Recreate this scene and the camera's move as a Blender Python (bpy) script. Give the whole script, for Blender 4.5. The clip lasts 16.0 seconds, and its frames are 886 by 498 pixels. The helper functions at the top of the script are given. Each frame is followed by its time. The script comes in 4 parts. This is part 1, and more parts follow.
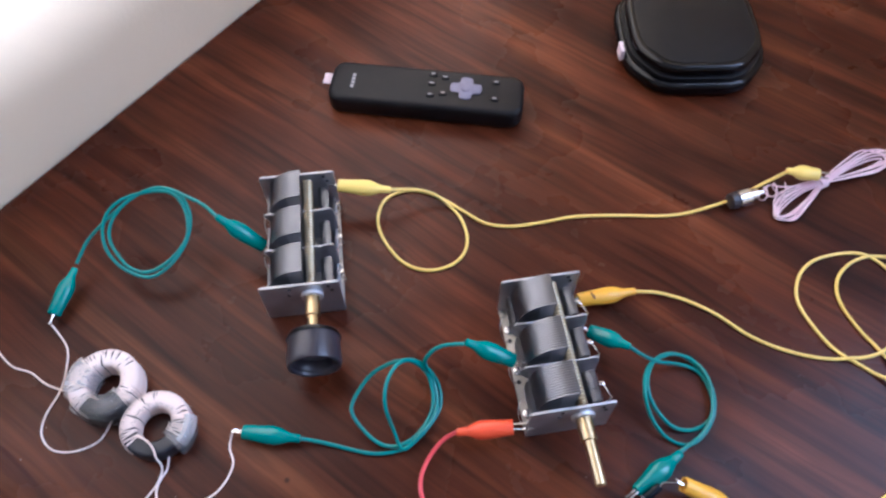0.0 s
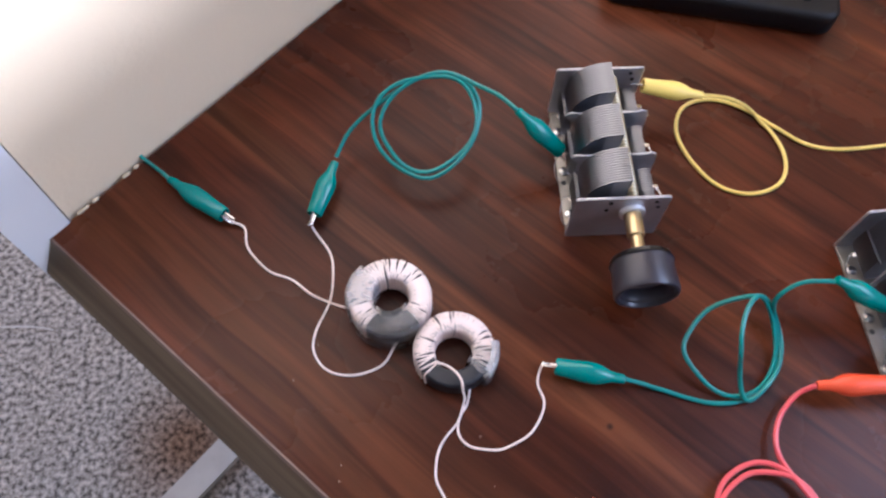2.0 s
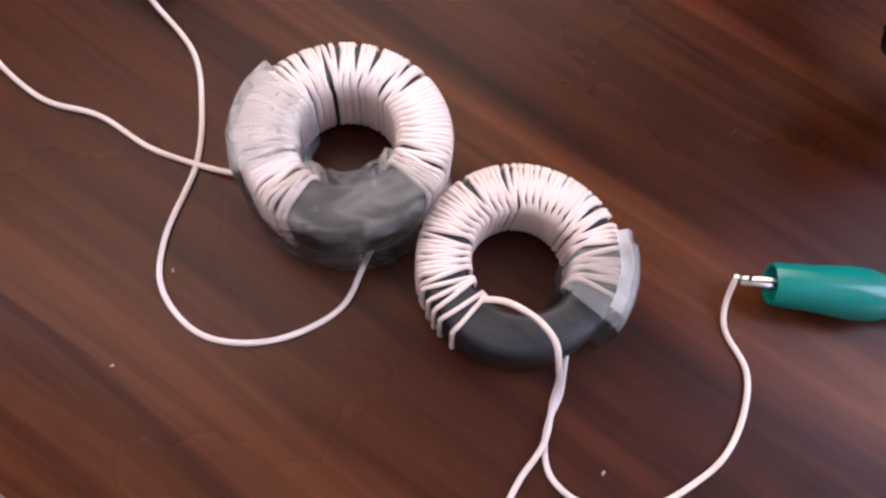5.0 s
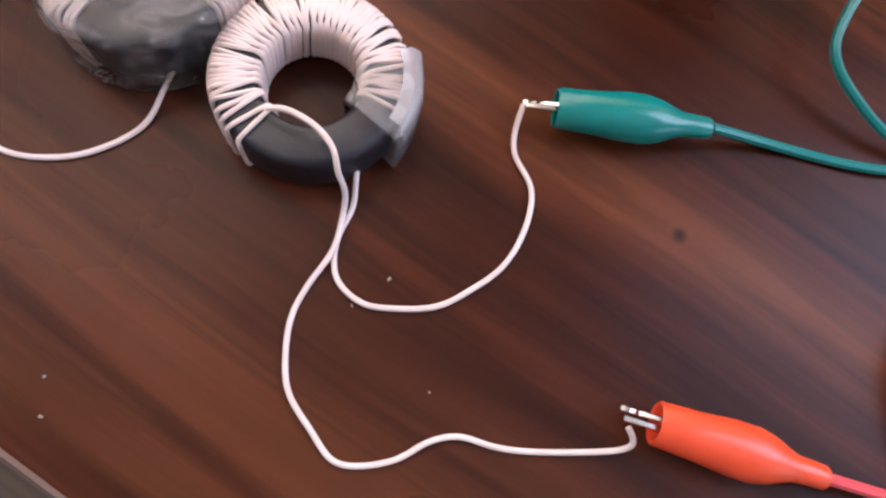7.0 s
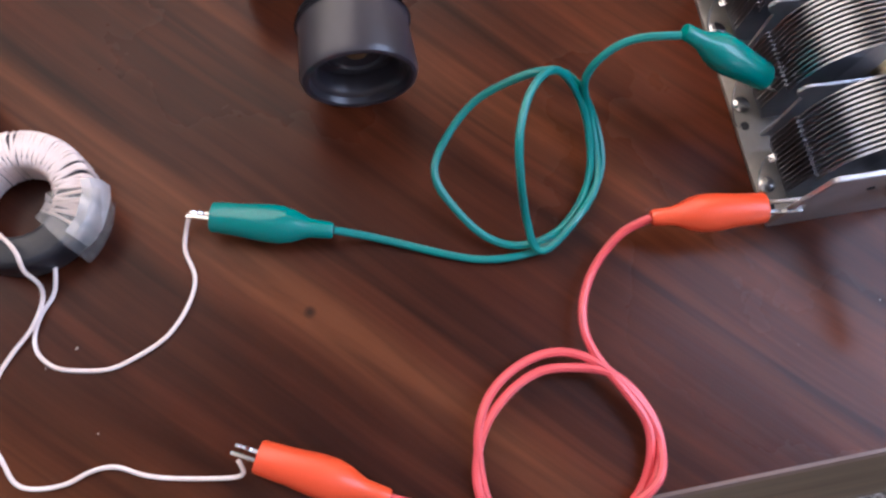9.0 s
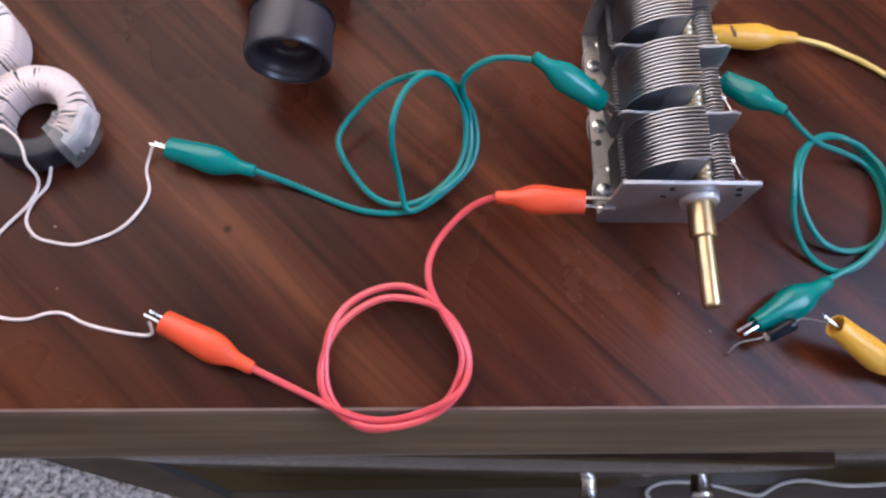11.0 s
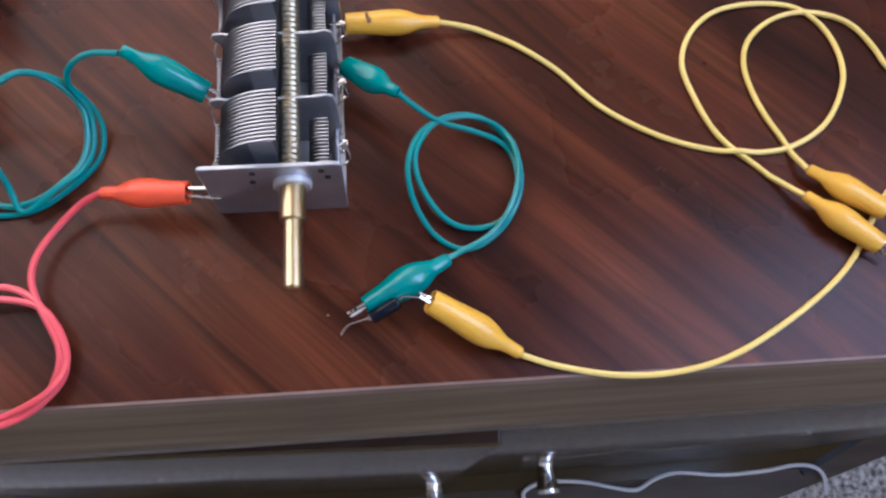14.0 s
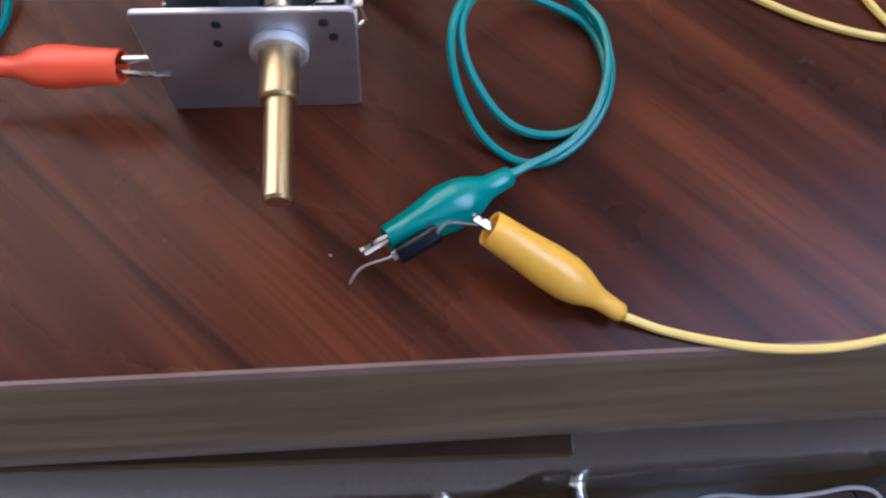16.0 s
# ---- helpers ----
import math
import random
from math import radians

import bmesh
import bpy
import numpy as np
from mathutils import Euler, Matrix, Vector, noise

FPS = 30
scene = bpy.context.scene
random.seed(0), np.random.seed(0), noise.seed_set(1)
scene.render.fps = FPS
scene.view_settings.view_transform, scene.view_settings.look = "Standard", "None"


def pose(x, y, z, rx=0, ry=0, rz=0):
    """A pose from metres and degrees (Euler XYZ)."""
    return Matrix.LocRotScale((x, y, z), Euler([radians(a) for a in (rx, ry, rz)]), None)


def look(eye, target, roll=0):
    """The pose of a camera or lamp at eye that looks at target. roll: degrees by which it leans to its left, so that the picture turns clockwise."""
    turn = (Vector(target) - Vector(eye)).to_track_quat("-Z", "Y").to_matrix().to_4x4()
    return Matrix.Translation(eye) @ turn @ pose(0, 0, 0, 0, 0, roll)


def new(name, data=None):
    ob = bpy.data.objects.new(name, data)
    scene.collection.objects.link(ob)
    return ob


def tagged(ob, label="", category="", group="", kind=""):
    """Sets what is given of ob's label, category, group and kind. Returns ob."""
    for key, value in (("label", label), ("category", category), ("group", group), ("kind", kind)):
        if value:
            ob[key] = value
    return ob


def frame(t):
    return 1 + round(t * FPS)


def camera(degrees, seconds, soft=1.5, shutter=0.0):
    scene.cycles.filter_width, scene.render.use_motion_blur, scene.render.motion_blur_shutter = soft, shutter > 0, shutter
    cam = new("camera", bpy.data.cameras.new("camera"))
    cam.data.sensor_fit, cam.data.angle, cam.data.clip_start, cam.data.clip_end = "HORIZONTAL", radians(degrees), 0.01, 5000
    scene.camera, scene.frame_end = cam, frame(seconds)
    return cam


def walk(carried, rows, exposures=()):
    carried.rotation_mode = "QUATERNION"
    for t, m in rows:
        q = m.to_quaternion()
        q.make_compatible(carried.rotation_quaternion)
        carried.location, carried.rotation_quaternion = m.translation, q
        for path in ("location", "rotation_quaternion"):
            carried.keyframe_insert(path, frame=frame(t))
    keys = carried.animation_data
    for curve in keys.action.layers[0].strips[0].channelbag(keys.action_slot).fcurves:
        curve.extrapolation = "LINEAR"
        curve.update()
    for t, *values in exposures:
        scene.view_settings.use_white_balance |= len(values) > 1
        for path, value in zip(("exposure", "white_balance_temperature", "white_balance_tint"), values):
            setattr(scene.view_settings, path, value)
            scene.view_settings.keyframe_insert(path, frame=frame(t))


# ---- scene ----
cam = camera(61.5, 16.0, soft=2.5)
PATH = [
    (0, (-0.04782, -0.05015, 0.42103), (0.02482, 0.45842, -0.43693), -0.7),
    (0.5, (-0.09297, -0.04672, 0.41762), (-0.02713, 0.44787, -0.44901), 0.5),
    (1, (-0.14305, -0.03188, 0.41851), (-0.09463, 0.44019, -0.46171), -1.1),
    (1.5, (-0.18694, -0.01645, 0.38927), (-0.15862, 0.43574, -0.50220), 1.0),
    (2, (-0.21000, -0.01048, 0.34990), (-0.16219, 0.43517, -0.54403), 1.5),
    (2.5, (-0.22055, 0.01180, 0.31082), (-0.16320, 0.42733, -0.59695), 3.0),
    (3, (-0.22946, 0.03128, 0.25069), (-0.15575, 0.40961, -0.67204), 4.3),
    (3.5, (-0.22643, 0.05590, 0.19595), (-0.12671, 0.41028, -0.73382), 7.1),
    (3.7, (-0.22586, 0.05846, 0.17998), (-0.12066, 0.39187, -0.75691), 9.0),
    (5.8, (-0.21605, 0.06717, 0.13656), (-0.12070, 0.36066, -0.81463), 8.6),
    (6, (-0.21636, 0.06095, 0.13508), (-0.11181, 0.31545, -0.82633), 13.3),
    (6.3, (-0.21308, 0.04500, 0.13472), (-0.10430, 0.30640, -0.82436), 14.1),
    (6.5, (-0.20858, 0.03792, 0.13403), (-0.08337, 0.29449, -0.82435), 17.7),
    (7, (-0.19138, 0.03648, 0.14440), (-0.05068, 0.25681, -0.82082), 23.0),
    (7.5, (-0.18106, 0.02712, 0.16358), (-0.03869, 0.24439, -0.80209), 24.6),
    (8, (-0.15364, 0.02027, 0.17959), (-0.04333, 0.25515, -0.78615), 16.8),
    (8.5, (-0.13241, 0.01334, 0.18680), (0.01715, 0.31248, -0.75562), 16.9),
    (9, (-0.10896, 0.02244, 0.20395), (0.02151, 0.27728, -0.75419), 17.4),
    (9.2, (-0.09557, 0.02038, 0.20913), (0.01788, 0.29083, -0.74690), 12.4),
    (11.3, (-0.04354, -0.03340, 0.26306), (-0.01265, 0.28415, -0.68468), 6.3),
    (11.5, (-0.03179, -0.03626, 0.26402), (-0.01363, 0.28992, -0.68111), 4.0),
    (12, (-0.00601, -0.03352, 0.26854), (0.01471, 0.29616, -0.67533), 4.2),
    (12.5, (0.02074, -0.03311, 0.27153), (0.04945, 0.30852, -0.66787), 4.8),
    (13, (0.03933, -0.03039, 0.27102), (0.09482, 0.31601, -0.66542), 7.8),
    (13.5, (0.05708, -0.03171, 0.27186), (0.12872, 0.30549, -0.66684), 9.3),
    (14, (0.07688, -0.04145, 0.26189), (0.14938, 0.28785, -0.67955), 8.9),
    (14.5, (0.06961, -0.04843, 0.23413), (0.13799, 0.26982, -0.71141), 9.4),
    (15, (0.07150, -0.04138, 0.20326), (0.17474, 0.29560, -0.73258), 14.6),
    (15.5, (0.06397, -0.04358, 0.18492), (0.12528, 0.30593, -0.75000), 7.6),
    (16, (0.06698, -0.03577, 0.16822), (0.14487, 0.31581, -0.76469), 9.5),
]
walk(cam, [(t, look(eye, target, roll)) for t, eye, target, roll in PATH], exposures=[(0, -0.06, 4780, 21), (2, -0.06, 5060, 22), (3.5, -0.06, 5180, 24), (6, -0.03, 5480, 27), (8, -0.03, 5400, 26), (9.2, -0.06, 5140, 22), (12, -0.06, 5020, 22), (13, -0.06, 4820, 21), (16, -0.08, 4780, 21)])

# ---- world, sun, window light ----
world = bpy.data.worlds.new("world")
scene.world = world
world.use_nodes = True
wn = world.node_tree
sky = wn.nodes.new("ShaderNodeTexSky")
sky.sky_type, sky.sun_disc = "NISHITA", False
sky.sun_elevation, sky.sun_rotation = radians(10.4), radians(129)
wn.links.new(sky.outputs[0], wn.nodes["Background"].inputs[0])
wn.nodes["Background"].inputs[1].default_value = 0.12

C45 = math.sqrt(0.5)
CORNER = (0.143, 0.731)
FLOOR = -0.60


def room(u, v, z=0.0):
    """A place from metres along the right-hand wall (u), along the left-hand wall (v), both from the room's corner."""
    return Vector((CORNER[0] + (u - v) * C45, CORNER[1] - (u + v) * C45, z))


sun = new("sun", bpy.data.lights.new("sun", "SUN"))
sun.data.energy, sun.data.angle, sun.data.color = 15.0, radians(3.0), (1.0, 0.95, 0.88)
sun.matrix_world = look(room(3.7, 0.86, 0.78), room(0.0, 0.5, 0.15))
# daylight of the window opening in the right-hand wall
glow = new("opening_lamp", bpy.data.lights.new("opening_lamp", "AREA"))
glow.data.shape, glow.data.size, glow.data.size_y = "RECTANGLE", 1.35, 1.0
glow.data.energy, glow.data.color = 32, (0.86, 0.93, 1.0)
glow.matrix_world = look(room(1.25, -0.02, 1.02), room(1.25, 2.0, 0.6))
# daylight of the second window, in the wall behind the camera
glow2 = new("opening_lamp", bpy.data.lights.new("opening_lamp", "AREA"))
glow2.data.shape, glow2.data.size, glow2.data.size_y = "RECTANGLE", 1.5, 0.6
glow2.data.energy, glow2.data.color = 5, (0.86, 0.93, 1.0)
glow2.matrix_world = look(room(3.66, 1.0, 1.1), room(0.0, 1.0, 0.2))


# fill light added at an invented hall opening to brighten carpet and table's left
hall_fill = new("opening_lamp", bpy.data.lights.new("opening_lamp", "AREA"))
hall_fill.data.shape, hall_fill.data.size, hall_fill.data.size_y = "RECTANGLE", 1.0, 1.0
hall_fill.data.energy, hall_fill.data.color = 15, (0.96, 0.97, 1.0)
hall_fill.matrix_world = look(room(-1.46, 1.25, 0.75), room(0.0, 1.1, -0.3))


# ---- materials ----
def material(name, colour, rough=0.5, metal=0.0, coat=0.0, second=None, scale=40.0, stretch=(1, 1, 1), turn=0.0,
             bump=0.0, fine=400.0, rough_var=0.0, spec=0.5, detail=4.0):
    m = bpy.data.materials.new(name)
    m.use_nodes = True
    n, l = m.node_tree.nodes, m.node_tree.links
    b = n["Principled BSDF"]
    b.inputs["Roughness"].default_value, b.inputs["Metallic"].default_value = rough, metal
    b.inputs["Coat Weight"].default_value, b.inputs["Specular IOR Level"].default_value = coat, spec
    b.inputs["Base Color"].default_value = (*colour, 1)
    tc, mp = n.new("ShaderNodeTexCoord"), n.new("ShaderNodeMapping")
    mp.inputs["Scale"].default_value, mp.inputs["Rotation"].default_value = stretch, (0, 0, radians(turn))
    l.new(tc.outputs["Object"], mp.inputs[0])
    if second:
        t, r = n.new("ShaderNodeTexNoise"), n.new("ShaderNodeValToRGB")
        t.inputs["Scale"].default_value, t.inputs["Detail"].default_value = scale, detail
        r.color_ramp.elements[0].position, r.color_ramp.elements[1].position = 0.35, 0.68
        r.color_ramp.elements[0].color, r.color_ramp.elements[1].color = (*colour, 1), (*second, 1)
        l.new(mp.outputs[0], t.inputs[0]), l.new(t.outputs[0], r.inputs[0]), l.new(r.outputs[0], b.inputs["Base Color"])
    if bump or rough_var:
        t = n.new("ShaderNodeTexNoise")
        t.inputs["Scale"].default_value, t.inputs["Detail"].default_value = fine, 5
        l.new(mp.outputs[0], t.inputs[0])
        if bump:
            k = n.new("ShaderNodeBump")
            k.inputs["Strength"].default_value, k.inputs["Distance"].default_value = bump, 0.001
            l.new(t.outputs[0], k.inputs["Height"]), l.new(k.outputs[0], b.inputs["Normal"])
        if rough_var:
            q = n.new("ShaderNodeMapRange")
            q.inputs[3].default_value, q.inputs[4].default_value = rough - rough_var, rough + rough_var
            l.new(t.outputs[0], q.inputs[0]), l.new(q.outputs[0], b.inputs["Roughness"])
    return m


def walnut():
    """Dark reddish laminate with long streaks along the table's short side, a knot, and dull smears."""
    m = bpy.data.materials.new("walnut_laminate")
    m.use_nodes = True
    n, l = m.node_tree.nodes, m.node_tree.links
    b = n["Principled BSDF"]
    tc, mp = n.new("ShaderNodeTexCoord"), n.new("ShaderNodeMapping")
    mp.inputs["Rotation"].default_value = (0, 0, radians(45))
    wob, off, add = n.new("ShaderNodeTexNoise"), n.new("ShaderNodeVectorMath"), n.new("ShaderNodeVectorMath")
    wob.inputs["Scale"].default_value, wob.inputs["Detail"].default_value = 5.0, 2
    off.operation, add.operation = "MULTIPLY_ADD", "ADD"
    off.inputs[1].default_value, off.inputs[2].default_value = (0.018, 0.018, 0), (-0.009, -0.009, 0)
    l.new(tc.outputs["Object"], wob.inputs["Vector"]), l.new(wob.outputs["Color"], off.inputs[0])
    l.new(tc.outputs["Object"], add.inputs[0]), l.new(off.outputs[0], add.inputs[1]), l.new(add.outputs[0], mp.inputs[0])

    def streak(along, across, detail, seed, warp=0.0):
        s, t = n.new("ShaderNodeMapping"), n.new("ShaderNodeTexNoise")
        s.inputs["Scale"].default_value, s.inputs["Location"].default_value = (along, across, 1), (seed, seed * 2, 0)
        t.inputs["Scale"].default_value, t.inputs["Detail"].default_value, t.inputs["Distortion"].default_value = 1, detail, warp
        l.new(mp.outputs[0], s.inputs[0]), l.new(s.outputs[0], t.inputs[0])
        return t.outputs[0]

    def ramp(value, stops):
        r = n.new("ShaderNodeValToRGB")
        e = r.color_ramp.elements
        e[0].position, e[0].color = stops[0][0], (*stops[0][1], 1)
        e[1].position, e[1].color = stops[-1][0], (*stops[-1][1], 1)
        for p, c in stops[1:-1]:
            e.new(p).color = (*c, 1)
        l.new(value, r.inputs[0])
        return r.outputs[0]

    def mix(kind, a, c, amount):
        x = n.new("ShaderNodeMix")
        x.data_type, x.blend_type = "RGBA", kind
        if isinstance(amount, float):
            x.inputs[0].default_value = amount
        else:
            l.new(amount, x.inputs[0])
        l.new(a, x.inputs[6]), l.new(c, x.inputs[7])
        return x.outputs[2]

    broad = ramp(streak(2.0, 17, 4, 1.3, 1.6), [(0.30, (0.026, 0.0064, 0.0034)), (0.42, (0.054, 0.0140, 0.0062)), (0.54, (0.083, 0.0225, 0.0090)), (0.68, (0.126, 0.039, 0.0150))])
    mid = ramp(streak(3.2, 58, 6, 5.1, 1.3), [(0.33, (0.10, 0.09, 0.10)), (0.43, (0.62, 0.60, 0.62)), (0.52, (1.0, 0.98, 0.97)), (0.66, (1.30, 1.28, 1.24))])
    pore = ramp(streak(5.5, 150, 5, 2.9, 1.0), [(0.36, (0.30, 0.28, 0.28)), (0.47, (1.0, 1.0, 1.0)), (0.70, (1.18, 1.16, 1.14))])
    fine = ramp(streak(9, 420, 6, 9.7, 0.9), [(0.34, (0.50, 0.46, 0.46)), (0.66, (1.22, 1.18, 1.14))])
    blot = ramp(streak(7, 9, 3, 7.7, 0.5), [(0.36, (0.66, 0.62, 0.62)), (0.64, (1.18, 1.16, 1.14))])
    col = mix("MULTIPLY", mix("MULTIPLY", broad, mid, 0.52), pore, 0.42)
    col = mix("MULTIPLY", mix("MULTIPLY", col, fine, 0.32), blot, 0.8)
    # paler heartwood ribbon that runs along the grain through the knot
    sep, off2, rib = n.new("ShaderNodeSeparateXYZ"), n.new("ShaderNodeMath"), n.new("ShaderNodeMapRange")
    off2.operation, rib.interpolation_type = "ABSOLUTE", "SMOOTHSTEP"
    shift = n.new("ShaderNodeMath")
    shift.operation, shift.inputs[1].default_value = "ADD", 0.0385
    rib.inputs[1].default_value, rib.inputs[2].default_value, rib.inputs[3].default_value, rib.inputs[4].default_value = 0.003, 0.011, 0.62, 0.0
    l.new(mp.outputs[0], sep.inputs[0]), l.new(sep.outputs[1], shift.inputs[0]), l.new(shift.outputs[0], off2.inputs[0]), l.new(off2.outputs[0], rib.inputs[0])
    pale = ramp(streak(6, 130, 5, 4.4, 1.0), [(0.34, (0.050, 0.0150, 0.0060)), (0.60, (0.150, 0.052, 0.0190))])
    col = mix("MIX", col, pale, rib.outputs[0])
    # second band along the grain, wider and fainter, paler over the top's left part
    shift2, off3, rib2 = n.new("ShaderNodeMath"), n.new("ShaderNodeMath"), n.new("ShaderNodeMapRange")
    shift2.operation, shift2.inputs[1].default_value, off3.operation, rib2.interpolation_type = "ADD", 0.125, "ABSOLUTE", "SMOOTHSTEP"
    rib2.inputs[1].default_value, rib2.inputs[2].default_value, rib2.inputs[3].default_value, rib2.inputs[4].default_value = 0.010, 0.050, 0.38, 0.0
    l.new(sep.outputs[1], shift2.inputs[0]), l.new(shift2.outputs[0], off3.inputs[0]), l.new(off3.outputs[0], rib2.inputs[0])
    col = mix("MIX", col, pale, rib2.outputs[0])
    # knot
    d, k = n.new("ShaderNodeVectorMath"), n.new("ShaderNodeMapRange")
    d.operation = "DISTANCE"
    d.inputs[1].default_value = (-0.1207, 0.0647, 0)
    k.inputs[1].default_value, k.inputs[2].default_value, k.inputs[3].default_value, k.inputs[4].default_value = 0.0005, 0.0021, 0.8, 0
    l.new(tc.outputs["Object"], d.inputs[0]), l.new(d.outputs["Value"], k.inputs[0])
    dark = n.new("ShaderNodeRGB")
    dark.outputs[0].default_value = (0.012, 0.006, 0.006, 1)
    col = mix("MIX", col, dark.outputs[0], k.outputs[0])
    l.new(col, b.inputs["Base Color"])
    smear = n.new("ShaderNodeTexNoise")
    smear.inputs["Scale"].default_value, smear.inputs["Detail"].default_value = 9, 6
    q = n.new("ShaderNodeMapRange")
    q.inputs[1].default_value, q.inputs[2].default_value, q.inputs[3].default_value, q.inputs[4].default_value = 0.3, 0.7, 0.22, 0.36
    l.new(tc.outputs["Object"], smear.inputs[0]), l.new(smear.outputs[0], q.inputs[0]), l.new(q.outputs[0], b.inputs["Roughness"])
    b.inputs["Specular IOR Level"].default_value = 0.16
    bump = n.new("ShaderNodeBump")
    bump.inputs["Strength"].default_value, bump.inputs["Distance"].default_value = 0.10, 0.0006
    l.new(streak(12, 420, 3, 3.3), bump.inputs["Height"]), l.new(bump.outputs[0], b.inputs["Normal"])
    return m


def clear(name, rough=0.12, tint=(0.95, 0.95, 0.95), crinkle=1.0, haze_share=0.04, white=0.75):
    """Thin clear tape: mostly see-through, with gloss and creases."""
    m = bpy.data.materials.new(name)
    m.use_nodes = True
    n, l = m.node_tree.nodes, m.node_tree.links
    n.remove(n["Principled BSDF"])
    g, t, x, f = n.new("ShaderNodeBsdfGlossy"), n.new("ShaderNodeBsdfTransparent"), n.new("ShaderNodeMixShader"), n.new("ShaderNodeFresnel")
    haze, y = n.new("ShaderNodeBsdfDiffuse"), n.new("ShaderNodeMixShader")
    g.inputs["Roughness"].default_value = rough
    haze.inputs[0].default_value = (white, white, white, 1)
    t.inputs[0].default_value = (*tint, 1)
    f.inputs[0].default_value = 1.38
    tex, bump, tc = n.new("ShaderNodeTexNoise"), n.new("ShaderNodeBump"), n.new("ShaderNodeTexCoord")
    tex.inputs["Scale"].default_value, tex.inputs["Detail"].default_value = 230, 4
    bump.inputs["Strength"].default_value, bump.inputs["Distance"].default_value = crinkle, 0.002
    l.new(tc.outputs["Object"], tex.inputs[0]), l.new(tex.outputs[0], bump.inputs["Height"])
    for s in (g, f):
        l.new(bump.outputs[0], s.inputs["Normal"])
    # milky patches and crease lines where the tape is folded
    fold, ridge, long = n.new("ShaderNodeTexNoise"), n.new("ShaderNodeMapRange"), n.new("ShaderNodeMapping")
    fold.inputs["Scale"].default_value, fold.inputs["Detail"].default_value, fold.inputs["Distortion"].default_value = 120, 3, 1.6
    long.inputs["Scale"].default_value, long.inputs["Rotation"].default_value = (1.0, 1.6, 0.8), (0.3, 0.2, 0.6)
    ridge.inputs[1].default_value, ridge.inputs[2].default_value = 0.46, 0.78
    ridge.inputs[3].default_value, ridge.inputs[4].default_value = haze_share, min(1.0, haze_share + 0.27 * min(1.0, crinkle))
    l.new(tc.outputs["Object"], long.inputs[0]), l.new(long.outputs[0], fold.inputs["Vector"])
    l.new(fold.outputs[0], ridge.inputs[0]), l.new(ridge.outputs[0], y.inputs[0])
    l.new(t.outputs[0], y.inputs[1]), l.new(haze.outputs[0], y.inputs[2])
    l.new(f.outputs[0], x.inputs[0]), l.new(y.outputs[0], x.inputs[1]), l.new(g.outputs[0], x.inputs[2])
    l.new(x.outputs[0], n["Material Output"].inputs[0])
    return m


def carpet_material():
    """Flecked loop pile: tufts of a few millimetres in three greys, browner and darker in a patch near the doorway."""
    m = bpy.data.materials.new("carpet")
    m.use_nodes = True
    n, l = m.node_tree.nodes, m.node_tree.links
    b = n["Principled BSDF"]
    b.inputs["Roughness"].default_value, b.inputs["Specular IOR Level"].default_value = 0.95, 0.1
    tc, v, t, r = n.new("ShaderNodeTexCoord"), n.new("ShaderNodeTexVoronoi"), n.new("ShaderNodeTexNoise"), n.new("ShaderNodeValToRGB")
    v.inputs["Scale"].default_value, t.inputs["Scale"].default_value, t.inputs["Detail"].default_value = 190, 150, 3
    e = r.color_ramp.elements
    e[0].position, e[0].color, e[1].position, e[1].color = 0.34, (0.13, 0.115, 0.10, 1), 0.66, (0.72, 0.67, 0.62, 1)
    e.new(0.47).color = (0.38, 0.345, 0.31, 1)
    l.new(tc.outputs["Object"], v.inputs["Vector"]), l.new(tc.outputs["Object"], t.inputs["Vector"])
    mx = n.new("ShaderNodeMix")
    mx.inputs[0].default_value = 0.35
    l.new(t.outputs[0], mx.inputs[2]), l.new(v.outputs["Distance"], mx.inputs[3])
    l.new(t.outputs[0], r.inputs[0])
    st, d, q = n.new("ShaderNodeMix"), n.new("ShaderNodeVectorMath"), n.new("ShaderNodeMapRange")
    d.operation, st.data_type, st.blend_type = "DISTANCE", "RGBA", "MULTIPLY"
    d.inputs[1].default_value = (-0.50, 0.215, FLOOR)
    q.inputs[1].default_value, q.inputs[2].default_value, q.inputs[3].default_value, q.inputs[4].default_value = 0.02, 0.11, 0.9, 0.0
    l.new(tc.outputs["Object"], d.inputs[0]), l.new(d.outputs["Value"], q.inputs[0]), l.new(q.outputs[0], st.inputs[0])
    l.new(r.outputs[0], st.inputs[6])
    st.inputs[7].default_value = (0.45, 0.27, 0.16, 1)
    l.new(st.outputs[2], b.inputs["Base Color"])
    k = n.new("ShaderNodeBump")
    k.inputs["Strength"].default_value, k.inputs["Distance"].default_value = 1.0, 0.004
    l.new(mx.outputs[0], k.inputs["Height"]), l.new(k.outputs[0], b.inputs["Normal"])
    return m


WOOD = walnut()
EDGE = material("edge_band", (0.080, 0.052, 0.028), 0.50, second=(0.140, 0.098, 0.056), scale=1, stretch=(7, 7, 260), bump=0.12, fine=2, rough_var=0.06, spec=0.36)
EDGEGLINT = material("edge_highlight", (0.125, 0.074, 0.054), 0.48, second=(0.18, 0.115, 0.09), scale=30, rough_var=0.05, fine=90)
DOORWOOD = material("dark_gloss_panel", (0.056, 0.037, 0.015), 0.13, second=(0.071, 0.048, 0.021), scale=5, rough_var=0.03, fine=8, spec=0.09)
BODYWOOD = material("cabinet_body", (0.030, 0.019, 0.014), 0.5, second=(0.048, 0.032, 0.025), scale=1, stretch=(40, 40, 4), rough_var=0.05, fine=3, spec=0.25)
